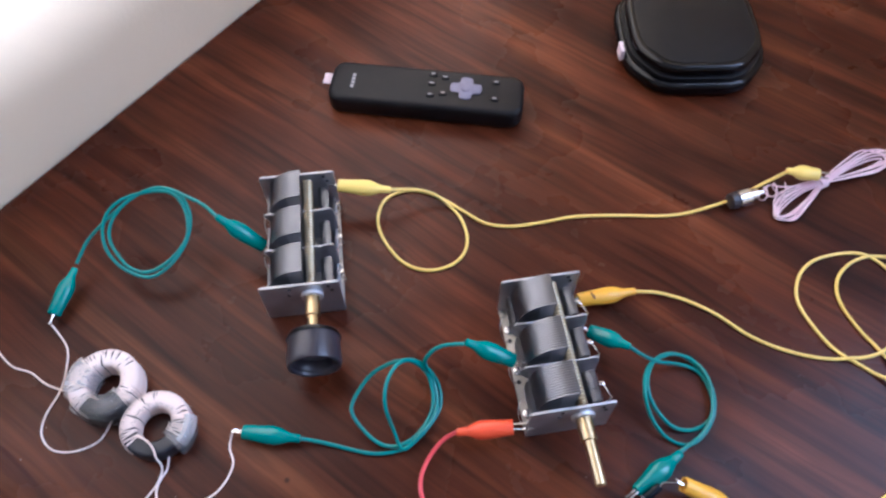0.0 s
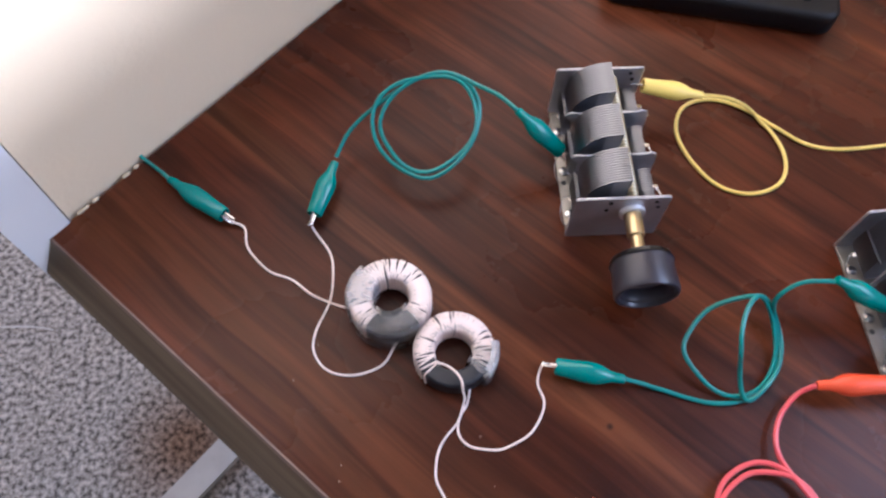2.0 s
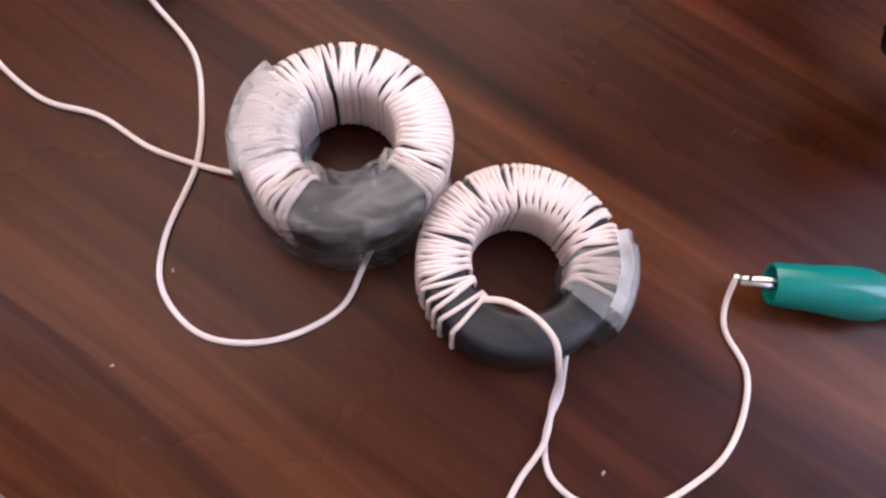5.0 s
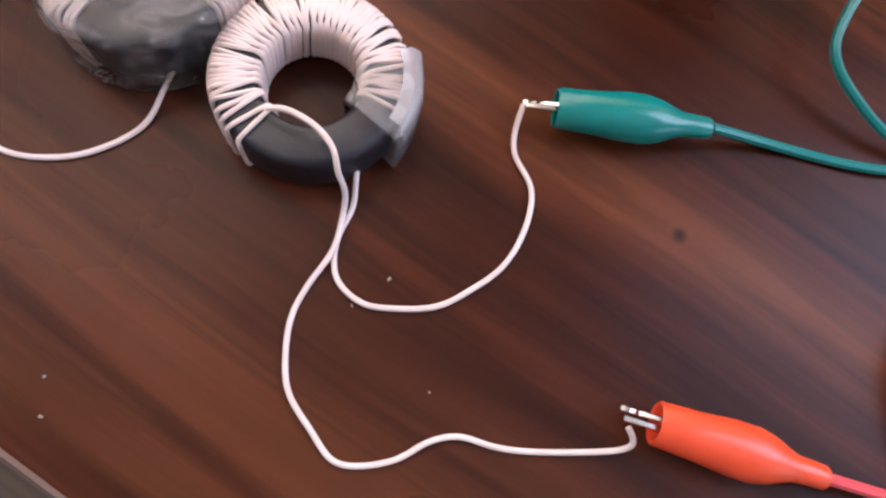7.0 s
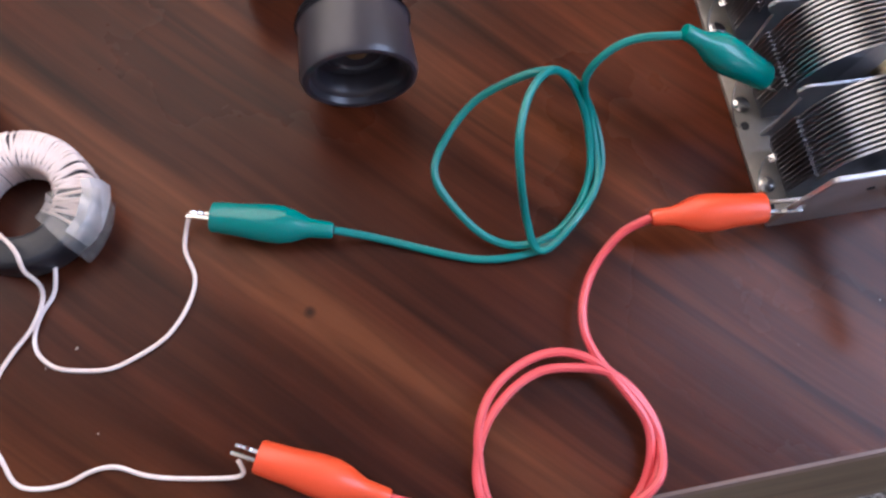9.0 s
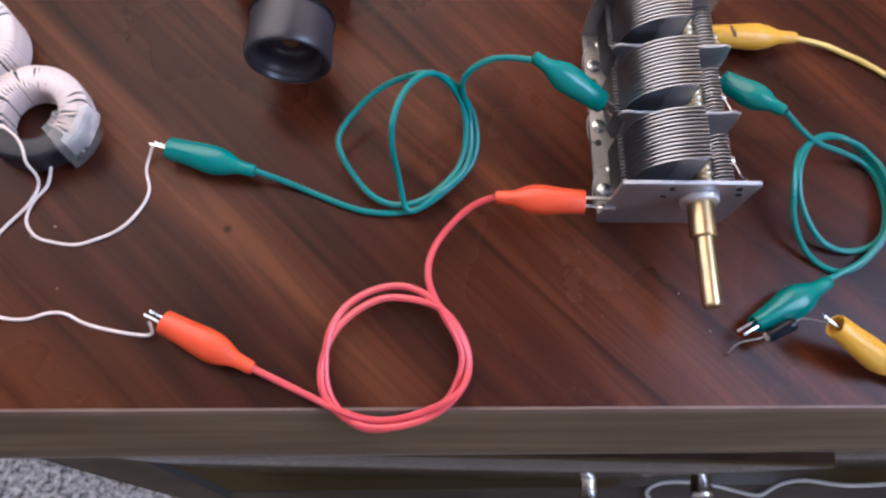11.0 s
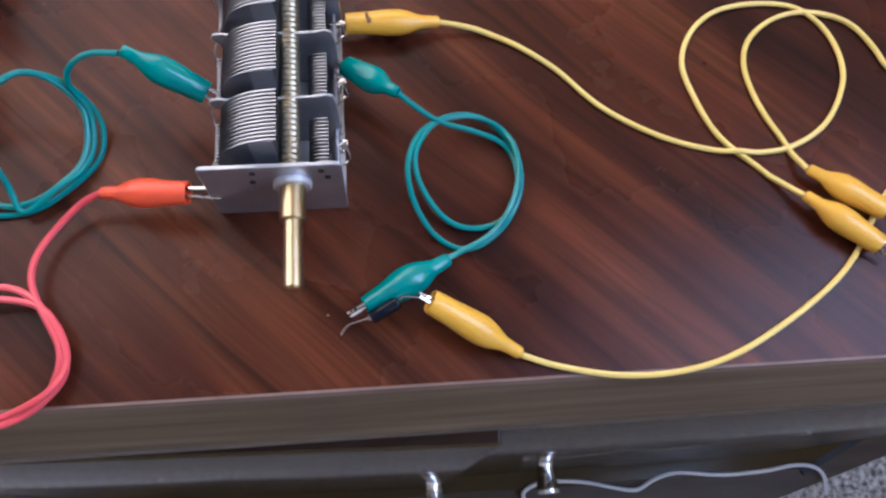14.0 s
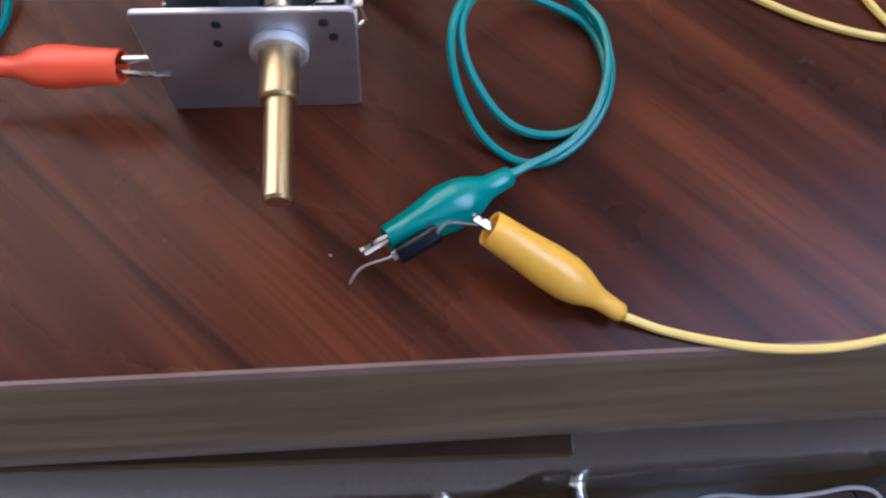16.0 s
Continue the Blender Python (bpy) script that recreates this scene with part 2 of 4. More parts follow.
WALL = material("wall_paint", (0.75, 0.62, 0.43), 0.75, second=(0.79, 0.66, 0.47), scale=3, bump=0.25, fine=260)
TRIM = material("white_trim", (0.80, 0.80, 0.80), 0.4, second=(0.72, 0.72, 0.73), scale=8, rough_var=0.08, fine=60)
CEIL = material("ceiling_paint", (0.8, 0.79, 0.76), 0.9, bump=0.3, fine=200)
CARPET = carpet_material()
ALU = material("aluminium", (0.46, 0.47, 0.51), 0.46, 0.9, second=(0.57, 0.58, 0.62), scale=60, bump=0.05, fine=900, rough_var=0.10)
BASEALU = material("dull_pale_plate", (0.30, 0.28, 0.25), 0.5, 0.75, second=(0.40, 0.375, 0.34), scale=110, bump=0.10, fine=500, rough_var=0.12)
BLADE = material("blade_aluminium", (0.29, 0.30, 0.34), 0.31, 1.0, second=(0.37, 0.38, 0.42), scale=90, rough_var=0.08, fine=300)
STEEL = material("nickel_steel", (0.62, 0.61, 0.60), 0.22, 1.0, rough_var=0.08, fine=500)
BRASS = material("brass", (0.52, 0.41, 0.22), 0.30, 1.0, second=(0.58, 0.47, 0.28), scale=40, rough_var=0.04, fine=300)
DULLBRASS = material("dull_brass", (0.34, 0.29, 0.19), 0.38, 1.0, second=(0.42, 0.37, 0.26), scale=90, rough_var=0.06, fine=300)
CHROME = material("chrome", (0.75, 0.75, 0.76), 0.10, 1.0, rough_var=0.04, fine=200)
DARKHOLE = material("hole_shadow_paint", (0.02, 0.02, 0.022), 0.7)
KNOB = material("black_bakelite", (0.026, 0.024, 0.032), 0.30, second=(0.038, 0.035, 0.046), scale=60, rough_var=0.02, fine=60)
REMOTE = material("black_plastic", (0.0030, 0.0030, 0.0042), 0.46, second=(0.0045, 0.0045, 0.006), scale=80, bump=0.1, fine=1500, rough_var=0.06, spec=0.26)
GLOSSBLACK = material("gloss_black_plastic", (0.003, 0.003, 0.004), 0.16, rough_var=0.05, fine=90, spec=0.3)
PAD = material("violet_grey_rubber", (0.16, 0.15, 0.21), 0.6, second=(0.20, 0.19, 0.26), scale=200)
PRINT = material("grey_white_print", (0.34, 0.34, 0.37), 0.6)
TAG = material("pale_fabric_tag", (0.62, 0.50, 0.56), 0.8, second=(0.72, 0.62, 0.66), scale=500)
GREEN = material("green_vinyl", (0.003, 0.180, 0.162), 0.22, second=(0.006, 0.230, 0.205), scale=12, rough_var=0.05, fine=60)
GREENC = material("green_cable_vinyl", (0.006, 0.185, 0.176), 0.34, second=(0.012, 0.230, 0.218), scale=12, rough_var=0.06, fine=300)
YELLOW = material("yellow_vinyl", (0.68, 0.36, 0.020), 0.30, second=(0.74, 0.43, 0.04), scale=12, rough_var=0.05, fine=60)
PALEYELLOW = material("pale_yellow_vinyl", (0.78, 0.60, 0.12), 0.34, second=(0.82, 0.66, 0.20), scale=12, rough_var=0.05, fine=60)
YELLOWC = material("yellow_cable_vinyl", (0.74, 0.55, 0.12), 0.36, second=(0.80, 0.62, 0.18), scale=12, rough_var=0.06, fine=300)
ORANGE = material("orange_red_vinyl", (0.72, 0.070, 0.016), 0.32, second=(0.78, 0.10, 0.03), scale=12, rough_var=0.05, fine=60)
REDC = material("red_cable_vinyl", (0.62, 0.052, 0.062), 0.32, second=(0.72, 0.11, 0.12), scale=12, rough_var=0.06, fine=300)
WIRE = material("pinkish_white_wire", (0.78, 0.64, 0.58), 0.45, second=(0.86, 0.76, 0.72), scale=150, rough_var=0.08, fine=500)
PINK = material("pink_white_wire", (0.74, 0.52, 0.60), 0.4, second=(0.80, 0.66, 0.72), scale=90, rough_var=0.08, fine=400)
WHITEC = material("white_cable", (0.72, 0.71, 0.70), 0.4, second=(0.66, 0.65, 0.63), scale=60)
FERRITE = material("grey_ferrite", (0.011, 0.012, 0.017), 0.42, second=(0.020, 0.021, 0.027), scale=150, bump=0.15, fine=600, rough_var=0.1)
TAPE = clear("clear_tape", 0.09, haze_share=0.03, white=0.8)
TAB = clear("smooth_clear_tape", 0.16, crinkle=0.3, haze_share=0.10, white=0.9)
SLEEVE = clear("milky_wrap_tape", 0.25, crinkle=0.5, haze_share=0.22, white=0.92)
PALEALU = material("pale_metal", (0.78, 0.78, 0.80), 0.5, 0.7, rough_var=0.05, fine=300)
FLAP = clear("glint_white_tape", 0.2, crinkle=0.2, haze_share=0.36, white=0.95)
GLASSY = material("diode_glass", (0.004, 0.007, 0.012), 0.10, spec=0.22)
GREYMETAL = material("threshold_metal", (0.50, 0.46, 0.41), 0.45, 0.3, second=(0.58, 0.54, 0.49), scale=30, rough_var=0.1, fine=200)
SCORCH = material("brown_scorch", (0.10, 0.035, 0.010), 0.6, second=(0.16, 0.06, 0.02), scale=300)
DUST = material("dust_fleck", (0.30, 0.25, 0.22), 0.9)
GAPLIGHT = material("gap_light_fleck", (0.62, 0.52, 0.36), 0.9, second=(0.75, 0.66, 0.5), scale=400)
RAWEDGE = material("raw_brown_edge", (0.030, 0.017, 0.011), 0.9, second=(0.045, 0.026, 0.017), scale=60, spec=0.05)
BASEWOOD = material("base_board", (0.058, 0.040, 0.026), 0.5, second=(0.085, 0.060, 0.040), scale=1, stretch=(12, 60, 40), rough_var=0.05, fine=6, spec=0.25)


# ---- mesh helpers ----
def part(name, bm, mat, parent=None, label="", smooth=True, m=None):
    me = bpy.data.meshes.new(name)
    bmesh.ops.recalc_face_normals(bm, faces=bm.faces)
    bm.to_mesh(me)
    bm.free()
    for p in me.polygons:
        p.use_smooth = smooth
    if smooth:
        me.set_sharp_from_angle(angle=radians(38))
    me.materials.append(mat)
    ob = new(name, me)
    if parent:
        ob.parent = parent
    if m is not None:
        ob.matrix_basis = m
    if label:
        ob["label"] = label
    return ob


def again(ob, m, parent=None):
    """One more piece on the same mesh."""
    o = new(ob.name.split(".")[0], ob.data)
    o.parent, o.matrix_basis = parent or ob.parent, m
    if "label" in ob:
        o["label"] = ob["label"]
    return o


def thing(name, m, label, category, group="", kind=""):
    e = new(name)
    e.empty_display_size = 0.01
    e.matrix_basis = m
    return tagged(e, label, category, group, kind)


def box(sx, sy, sz, bevel=0.0, at=(0, 0, 0), seg=2, bm=None, turn=None):
    own = bmesh.new()
    bmesh.ops.create_cube(own, size=1, matrix=Matrix.Diagonal((sx, sy, sz, 1)))
    if bevel:
        bmesh.ops.bevel(own, geom=own.edges[:], offset=bevel, segments=seg, affect="EDGES", profile=0.5)
    bmesh.ops.transform(own, matrix=Matrix.Translation(at) @ (turn or Matrix()), verts=own.verts)
    return own if bm is None else join(bm, own)


def join(bm, other):
    me = bpy.data.meshes.new("tmp")
    other.to_mesh(me)
    other.free()
    bm.from_mesh(me)
    bpy.data.meshes.remove(me)
    return bm


def prism(outline, z0, z1, bevel=0.0, seg=2):
    """A plate from a closed outline in the plane, between two heights."""
    bm = bmesh.new()
    f = bm.faces.new([bm.verts.new((x, y, z0)) for x, y in outline])
    r = bmesh.ops.extrude_face_region(bm, geom=[f])
    bmesh.ops.translate(bm, vec=(0, 0, z1 - z0), verts=[v for v in r["geom"] if isinstance(v, bmesh.types.BMVert)])
    if bevel:
        top = [e for e in bm.edges if abs(e.verts[0].co.z - e.verts[1].co.z) < 1e-7]
        bmesh.ops.bevel(bm, geom=top, offset=bevel, segments=seg, affect="EDGES", profile=0.5)
    return bm


def rounded(w, h, r, n=5, cx=0.0, cy=0.0):
    out = []
    for sx, sy, a0 in ((1, 1, 0), (-1, 1, 90), (-1, -1, 180), (1, -1, 270)):
        for i in range(n + 1):
            a = radians(a0 + 90 * i / n)
            out.append((cx + sx * (w / 2 - r) + r * math.cos(a), cy + sy * (h / 2 - r) + r * math.sin(a)))
    return out


def lathe(profile, n=24, flat=1.0, caps=True):
    """A turned body about the x axis from (x, radius) rows; flat squashes it in z."""
    bm = bmesh.new()
    rings = []
    for x, r in profile:
        rings.append([bm.verts.new((x, r * math.cos(2 * math.pi * i / n), flat * r * math.sin(2 * math.pi * i / n))) for i in range(n)])
    for a, b in zip(rings, rings[1:]):
        for i in range(n):
            bm.faces.new((a[i], a[(i + 1) % n], b[(i + 1) % n], b[i]))
    if caps:
        bm.faces.new(rings[0]), bm.faces.new(rings[-1])
    return bm


def smooth_path(points, step=0.0015):
    """Evenly spaced samples of a smooth curve through the points."""
    p = [Vector(q) for q in points]
    p = [2 * p[0] - p[1]] + p + [2 * p[-1] - p[-2]]
    out = []
    for a, b, c, d in zip(p, p[1:], p[2:], p[3:]):
        k = max(2, int((c - b).length / step))
        for i in range(k):
            t = i / k
            out.append(0.5 * ((2 * b) + (c - a) * t + (2 * a - 5 * b + 4 * c - d) * t * t + (3 * b - a - 3 * c + d) * t ** 3))
    out.append(p[-2])
    return out


def relax(path, rounds):
    for _ in range(rounds):
        path = [path[0]] + [(a + 2 * b + c) / 4 for a, b, c in zip(path, path[1:], path[2:])] + [path[-1]]
    return path


def tube(path, r, n=8, bm=None):
    bm = bm or bmesh.new()
    up, rings = Vector((0, 0, 1)), []
    side = None
    for i, p in enumerate(path):
        d = (path[min(i + 1, len(path) - 1)] - path[max(i - 1, 0)]).normalized()
        if side is None:
            side = d.cross(up)
            if side.length < 1e-3:
                side = Vector((1, 0, 0))
        side = (side - d * side.dot(d)).normalized()
        v = side.cross(d)
        rings.append([bm.verts.new(p + r * (math.cos(2 * math.pi * k / n) * side + math.sin(2 * math.pi * k / n) * v)) for k in range(n)])
    for a, b in zip(rings, rings[1:]):
        for k in range(n):
            bm.faces.new((a[k], a[(k + 1) % n], b[(k + 1) % n], b[k]))
    bm.faces.new(rings[0]), bm.faces.new(rings[-1])
    return bm


def laid(points, r, rounds=6, step=0.0015, floor=0.0):
    """The path of a cable laid on the table through points in millimetres (x, y and, where it is held up, z): it climbs over itself."""
    path = relax(smooth_path([(p[0] / 1000, p[1] / 1000, (p[2] if len(p) > 2 else 0) / 1000) for p in points], step), rounds)
    n, gap = len(path), int(0.012 / step)
    lift = [0.0] * n
    for i in range(n):
        for j in range(0, i - gap):
            if path[i].z < 3 * r and (path[i].xy - path[j].xy).length < 1.8 * r:
                lift[i] = max(lift[i], min(lift[j] + 1.9 * r, 3.9 * r))
    for _ in range(10):
        lift = [lift[k] if k in (0, n - 1) else lift[k] * 0.6 + 0.2 * (lift[k - 1] + lift[k + 1]) for k in range(n)]
    return [Vector((p.x, p.y, max(r, p.z) + lift[i] + floor)) for i, p in enumerate(path)]


# ---- the room ----
def slab(name, u0, u1, v0, v1, z0, z1, mat, label, category, parent=None):
    bm = bmesh.new()
    for z in (z0, z1):
        for u, v in ((u0, v0), (u1, v0), (u1, v1), (u0, v1)):
            bm.verts.new(room(u, v, z))
    bm.verts.ensure_lookup_table()
    a = bm.verts
    for q in ((0, 1, 2, 3), (4, 5, 6, 7), (0, 1, 5, 4), (1, 2, 6, 5), (2, 3, 7, 6), (3, 0, 4, 7)):
        bm.faces.new([a[i] for i in q])
    ob = part(name, bm, mat, parent, smooth=False)
    return tagged(ob, label, category, kind="structure") if parent is None else ob


TOP = 1.85
FAR = 3.7
DOOR0, DOOR1 = 0.757, 1.60
floor_bm = bmesh.new()
floor_bm.faces.new([floor_bm.verts.new(room(u, v, FLOOR)) for u, v in ((-1.6, -0.2), (FAR + 0.1, -0.2), (FAR + 0.1, FAR + 0.1), (-1.6, FAR + 0.1))])
floor = tagged(part("floor", floor_bm, CARPET, smooth=False), "grey flecked loop-pile carpet", "carpet", kind="structure")
slab("ceiling", -1.6, FAR + 0.1, -0.12, FAR + 0.1, TOP, TOP + 0.1, CEIL, "plain white painted ceiling", "ceiling")
slab("wall_left", -0.12, 0, 0, DOOR0 - 0.004, FLOOR, TOP, WALL, "cream painted wall lit by the window", "wall")
slab("wall_left_far", -0.12, 0, DOOR1 + 0.06, FAR, FLOOR, TOP, WALL, "cream painted wall beyond the doorway", "wall")
slab("wall_over_door", -0.12, 0, DOOR0 - 0.004, DOOR1 + 0.06, 1.45, TOP, WALL, "cream painted wall over the doorway", "wall")
WIN0, WIN1, SILL, HEAD = 0.62, 1.95, 0.50, 1.52
slab("wall_right_low", -0.12, FAR, -0.12, 0, FLOOR, SILL, WALL, "cream painted wall below the window", "wall")
slab("wall_right_high", -0.12, FAR, -0.12, 0, HEAD, TOP, WALL, "cream painted wall above the window", "wall")
slab("wall_right_near", -0.12, WIN0, -0.12, 0, SILL, HEAD, WALL, "cream painted wall beside the window", "wall")
slab("wall_right_far", WIN1, FAR, -0.12, 0, SILL, HEAD, WALL, "cream painted wall beside the window", "wall")
slab("wall_back_low", FAR, FAR + 0.1, -0.12, FAR + 0.1, FLOOR, 0.78, WALL, "cream painted wall below the far window", "wall")
slab("wall_back_high", FAR, FAR + 0.1, -0.12, FAR + 0.1, 1.52, TOP, WALL, "cream painted wall above the far window", "wall")
slab("wall_back_near", FAR, FAR + 0.1, -0.12, 0.05, 0.78, 1.52, WALL, "cream painted wall beside the far window", "wall")
slab("wall_back_far", FAR, FAR + 0.1, 1.9, FAR + 0.1, 0.78, 1.52, WALL, "cream painted wall beside the far window", "wall")
slab("wall_front", -1.6, FAR, FAR, FAR + 0.1, FLOOR, TOP, WALL, "cream painted wall", "wall")
# unseen hall wall, left open only for the added fill light
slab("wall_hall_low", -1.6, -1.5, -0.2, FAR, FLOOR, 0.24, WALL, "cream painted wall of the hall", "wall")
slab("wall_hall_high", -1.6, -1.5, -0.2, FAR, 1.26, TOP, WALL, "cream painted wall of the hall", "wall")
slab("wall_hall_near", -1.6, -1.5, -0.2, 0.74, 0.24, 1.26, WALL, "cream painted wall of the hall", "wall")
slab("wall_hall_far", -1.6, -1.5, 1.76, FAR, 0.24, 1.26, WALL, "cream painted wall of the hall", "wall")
slab("wall_hall_end", -1.5, -0.12, -0.2, -0.12, FLOOR, TOP, WALL, "cream painted wall of the hall", "wall")
slab("trim_door_near", -0.13, 0.004, DOOR0 - 0.003, DOOR0 + 0.024, FLOOR, 1.45, TRIM, "white painted door casing", "door casing")
slab("trim_door_far", -0.13, 0.012, DOOR1, DOOR1 + 0.06, FLOOR, 1.45, TRIM, "white painted door casing", "door casing")
slab("threshold", -0.062, -0.028, DOOR0 + 0.025, DOOR1 - 0.002, FLOOR, FLOOR + 0.012, GREYMETAL, "pale grey metal threshold strip on the carpet", "threshold")
win = tagged(new("window_1"), "white framed window in the right-hand wall", "window", kind="structure")
win.matrix_basis = Matrix.Translation(room(1.28, -0.06, 1.0))
inv = win.matrix_basis.inverted()
for nm, u0, u1, z0, z1 in (("window_frame", WIN0, WIN0 + 0.05, SILL, HEAD), ("window_frame", WIN1 - 0.05, WIN1, SILL, HEAD),
                           ("window_frame", WIN0 + 0.05, WIN1 - 0.05, SILL, SILL + 0.05), ("window_frame", WIN0 + 0.05, WIN1 - 0.05, HEAD - 0.05, HEAD)):
    o = slab(nm, u0, u1, -0.09, -0.04, z0, z1, TRIM, "", "", parent=win)
    o.matrix_parent_inverse = inv

# ---- the corner cabinet ----
EDGE_X0, EDGE_X1 = -0.210, 0.496
cabinet = thing("corner_cabinet", Matrix.Translation((0.143, 0.2, FLOOR)), "dark walnut corner television cabinet with two glossy doors", "cabinet")
CI = cabinet.matrix_basis.inverted()


def cab(name, bm, mat, label="", smooth=True, parent=None):
    o = part(name, bm, mat, parent or cabinet, label, smooth)
    o.matrix_parent_inverse = CI if parent is None else parent.matrix_world.inverted()
    return o


def five(grow, wall_gap=0.003):
    """Outline of the cabinet: front edge, two slanting short sides, two sides along the walls; grow widens the three free sides."""
    g = grow * math.sqrt(2)
    s_l, s_r = EDGE_X0 - g, EDGE_X1 + g
    wl, wr = CORNER[0] - CORNER[1] + wall_gap * 1.414, CORNER[0] + CORNER[1] - wall_gap * 1.414
    front = -grow
    a = (s_l - front, front)
    b = (s_r + front, front)
    c = ((wr + s_r) / 2, (wr - s_r) / 2)
    d = ((wl + wr) / 2, (wr - wl) / 2)
    e = ((s_l + wl) / 2, (s_l - wl) / 2)
    return [a, b, c, d, e]


top_bm = prism(five(0.0), -0.006, 0.0)
cab("top_panel", top_bm, WOOD, "dark reddish walnut laminate top with diagonal grain", smooth=False)
band = bmesh.new()
rows = [(0.0003, -0.0003), (0.0012, -0.0012), (0.0125, -0.0175), (0.0140, -0.0205), (0.0140, -0.034), (0.004, -0.036)]
rings = [[band.verts.new((x, y, z)) for x, y in five(g)] for g, z in rows]
for a, b in zip(rings, rings[1:]):
    for i in (4, 0, 1):
        band.faces.new((a[i], a[(i + 1) % 5], b[(i + 1) % 5], b[i]))
band.faces.new(rings[-1])
cab("edge_band", band, EDGE, "greyish brown bevelled wood edge", smooth=False)
# thin strip along the edge whose paler colour stands for the highlight there
glint_strip = bmesh.new()
rings = [[glint_strip.verts.new((x, y, z)) for x, y in five(g)] for g, z in ((-0.0005, 0.0002), (0.0005, 0.0003), (0.0016, -0.0013), (0.0014, -0.0024))]
for a, b in zip(rings, rings[1:]):
    for i in (4, 0, 1):
        glint_strip.faces.new((a[i], a[(i + 1) % 5], b[(i + 1) % 5], b[i]))
cab("edge_strip", glint_strip, EDGEGLINT, "paler arris of the top, its highlight put into the colour", smooth=False)
cab("body", prism(five(-0.0105, 0.01), FLOOR + 0.014, -0.0365), BODYWOOD, smooth=False)
MID = 0.143


def both(half):
    """A plan outline from its left half, mirrored about the cabinet's middle."""
    return half + [(2 * MID - x, y) for x, y in reversed(half)]


# base board on the carpet with splayed ends, raised inner board, black strips painted in as the shaded gaps between
# them
cab("base", prism(both([(-0.214, 0.25), (-0.470, 0.015), (-0.300, -0.032), (-0.120, -0.080)]), FLOOR, FLOOR + 0.008, 0.002), BASEWOOD, "brown splayed base board", smooth=False)
cab("plinth", prism(both([(-0.214, 0.24), (-0.400, 0.041), (-0.240, -0.0265)]), FLOOR + 0.008, FLOOR + 0.014, 0.001), DOORWOOD, "dark glossy inner base board", smooth=False)
for sign in (1, -1):
    line = [(-0.400, 0.041), (-0.240, -0.0265), (-0.243, -0.0335), (-0.403, 0.034)]
    cab("black_strip", prism([(x if sign > 0 else 2 * MID - x, y) for x, y in line][::sign], FLOOR + 0.008, FLOOR + 0.011), DARKHOLE, "black strip painted in for the shaded gap beside the base board", smooth=False)
DOORH = 0.537


def cabinet_door(x0, x1, swing, knob_x, hinge):
    w = x1 - x0
    bm = box(w, 0.018, DOORH, 0.002, ((x0 + x1) / 2 - hinge, -0.009, 0))
    d = part("door", bm, DOORWOOD, cabinet, "glossy dark brown cabinet door")
    d.matrix_parent_inverse = CI
    d.matrix_basis = pose(hinge, 0.0085, -0.0435 - DOORH / 2, 0, 0, swing)
    part("door_edge", box(w - 0.003, 0.0150, 0.0012, 0.0003, ((x0 + x1) / 2 - hinge, -0.009, DOORH / 2 + 0.0005)), RAWEDGE, d, "dull dark brown top edge")
    k = part("knob", lathe([(0, 0.0075), (0.003, 0.0068), (0.020, 0.0096), (0.024, 0.0104), (0.0255, 0.0098), (0.026, 0.0075)], 24), CHROME, d, "chrome flared knob")
    k.matrix_basis = pose(knob_x - hinge, -0.018, -0.42 + 0.048 + DOORH / 2, 0, 0, -90)
    return d


cabinet_door(-0.205, 0.119, -1.8, 0.106, -0.205)
cabinet_door(0.122, 0.475, 0, 0.205, 0.475)
# pale flecks along the wall side of the top, light at the gap put in as colour
for k, (v, w) in enumerate(((0.745, 0.007), (0.737, 0.004), (0.716, 0.005), (0.709, 0.003))):
    c = cab("light_fleck", prism(rounded(w, 0.0016, 0.0006, 3), 0, 0.0012, 0.0003), GAPLIGHT, "pale fleck standing for light at the wall gap")
    c.matrix_basis = Matrix.Translation(room(0.0034, v, 0.0002)) @ pose(0, 0, 0, 0, 0, 45)


# ---- three-gang tuning capacitors ----
W, H, L = 0.0475, 0.0375, 0.082
SX, SZ = 0.0062, 0.0253


def fan(r_at, a0, a1, n, inner):
    """A blade outline about the shaft from angle a0 to a1."""
    out = [(r_at(a0 + (a1 - a0) * i / n) * math.cos(radians(a0 + (a1 - a0) * i / n)), r_at(a0 + (a1 - a0) * i / n) * math.sin(radians(a0 + (a1 - a0) * i / n))) for i in range(n + 1)]
    return out + inner


def upright(bm):
    """Turn a plate drawn in x, y into one that stands across the y axis (x, z)."""
    bmesh.ops.rotate(bm, verts=bm.verts, cent=(0, 0, 0), matrix=Matrix.Rotation(radians(90), 3, "X"))
    return bm


def plate(name, outline, thick, mat, parent, y, label="", bevel=0.0003):
    return part(name, upright(prism(outline, -thick / 2, thick / 2, bevel, 1)), mat, parent, label, m=Matrix.Translation((0, y, 0)))


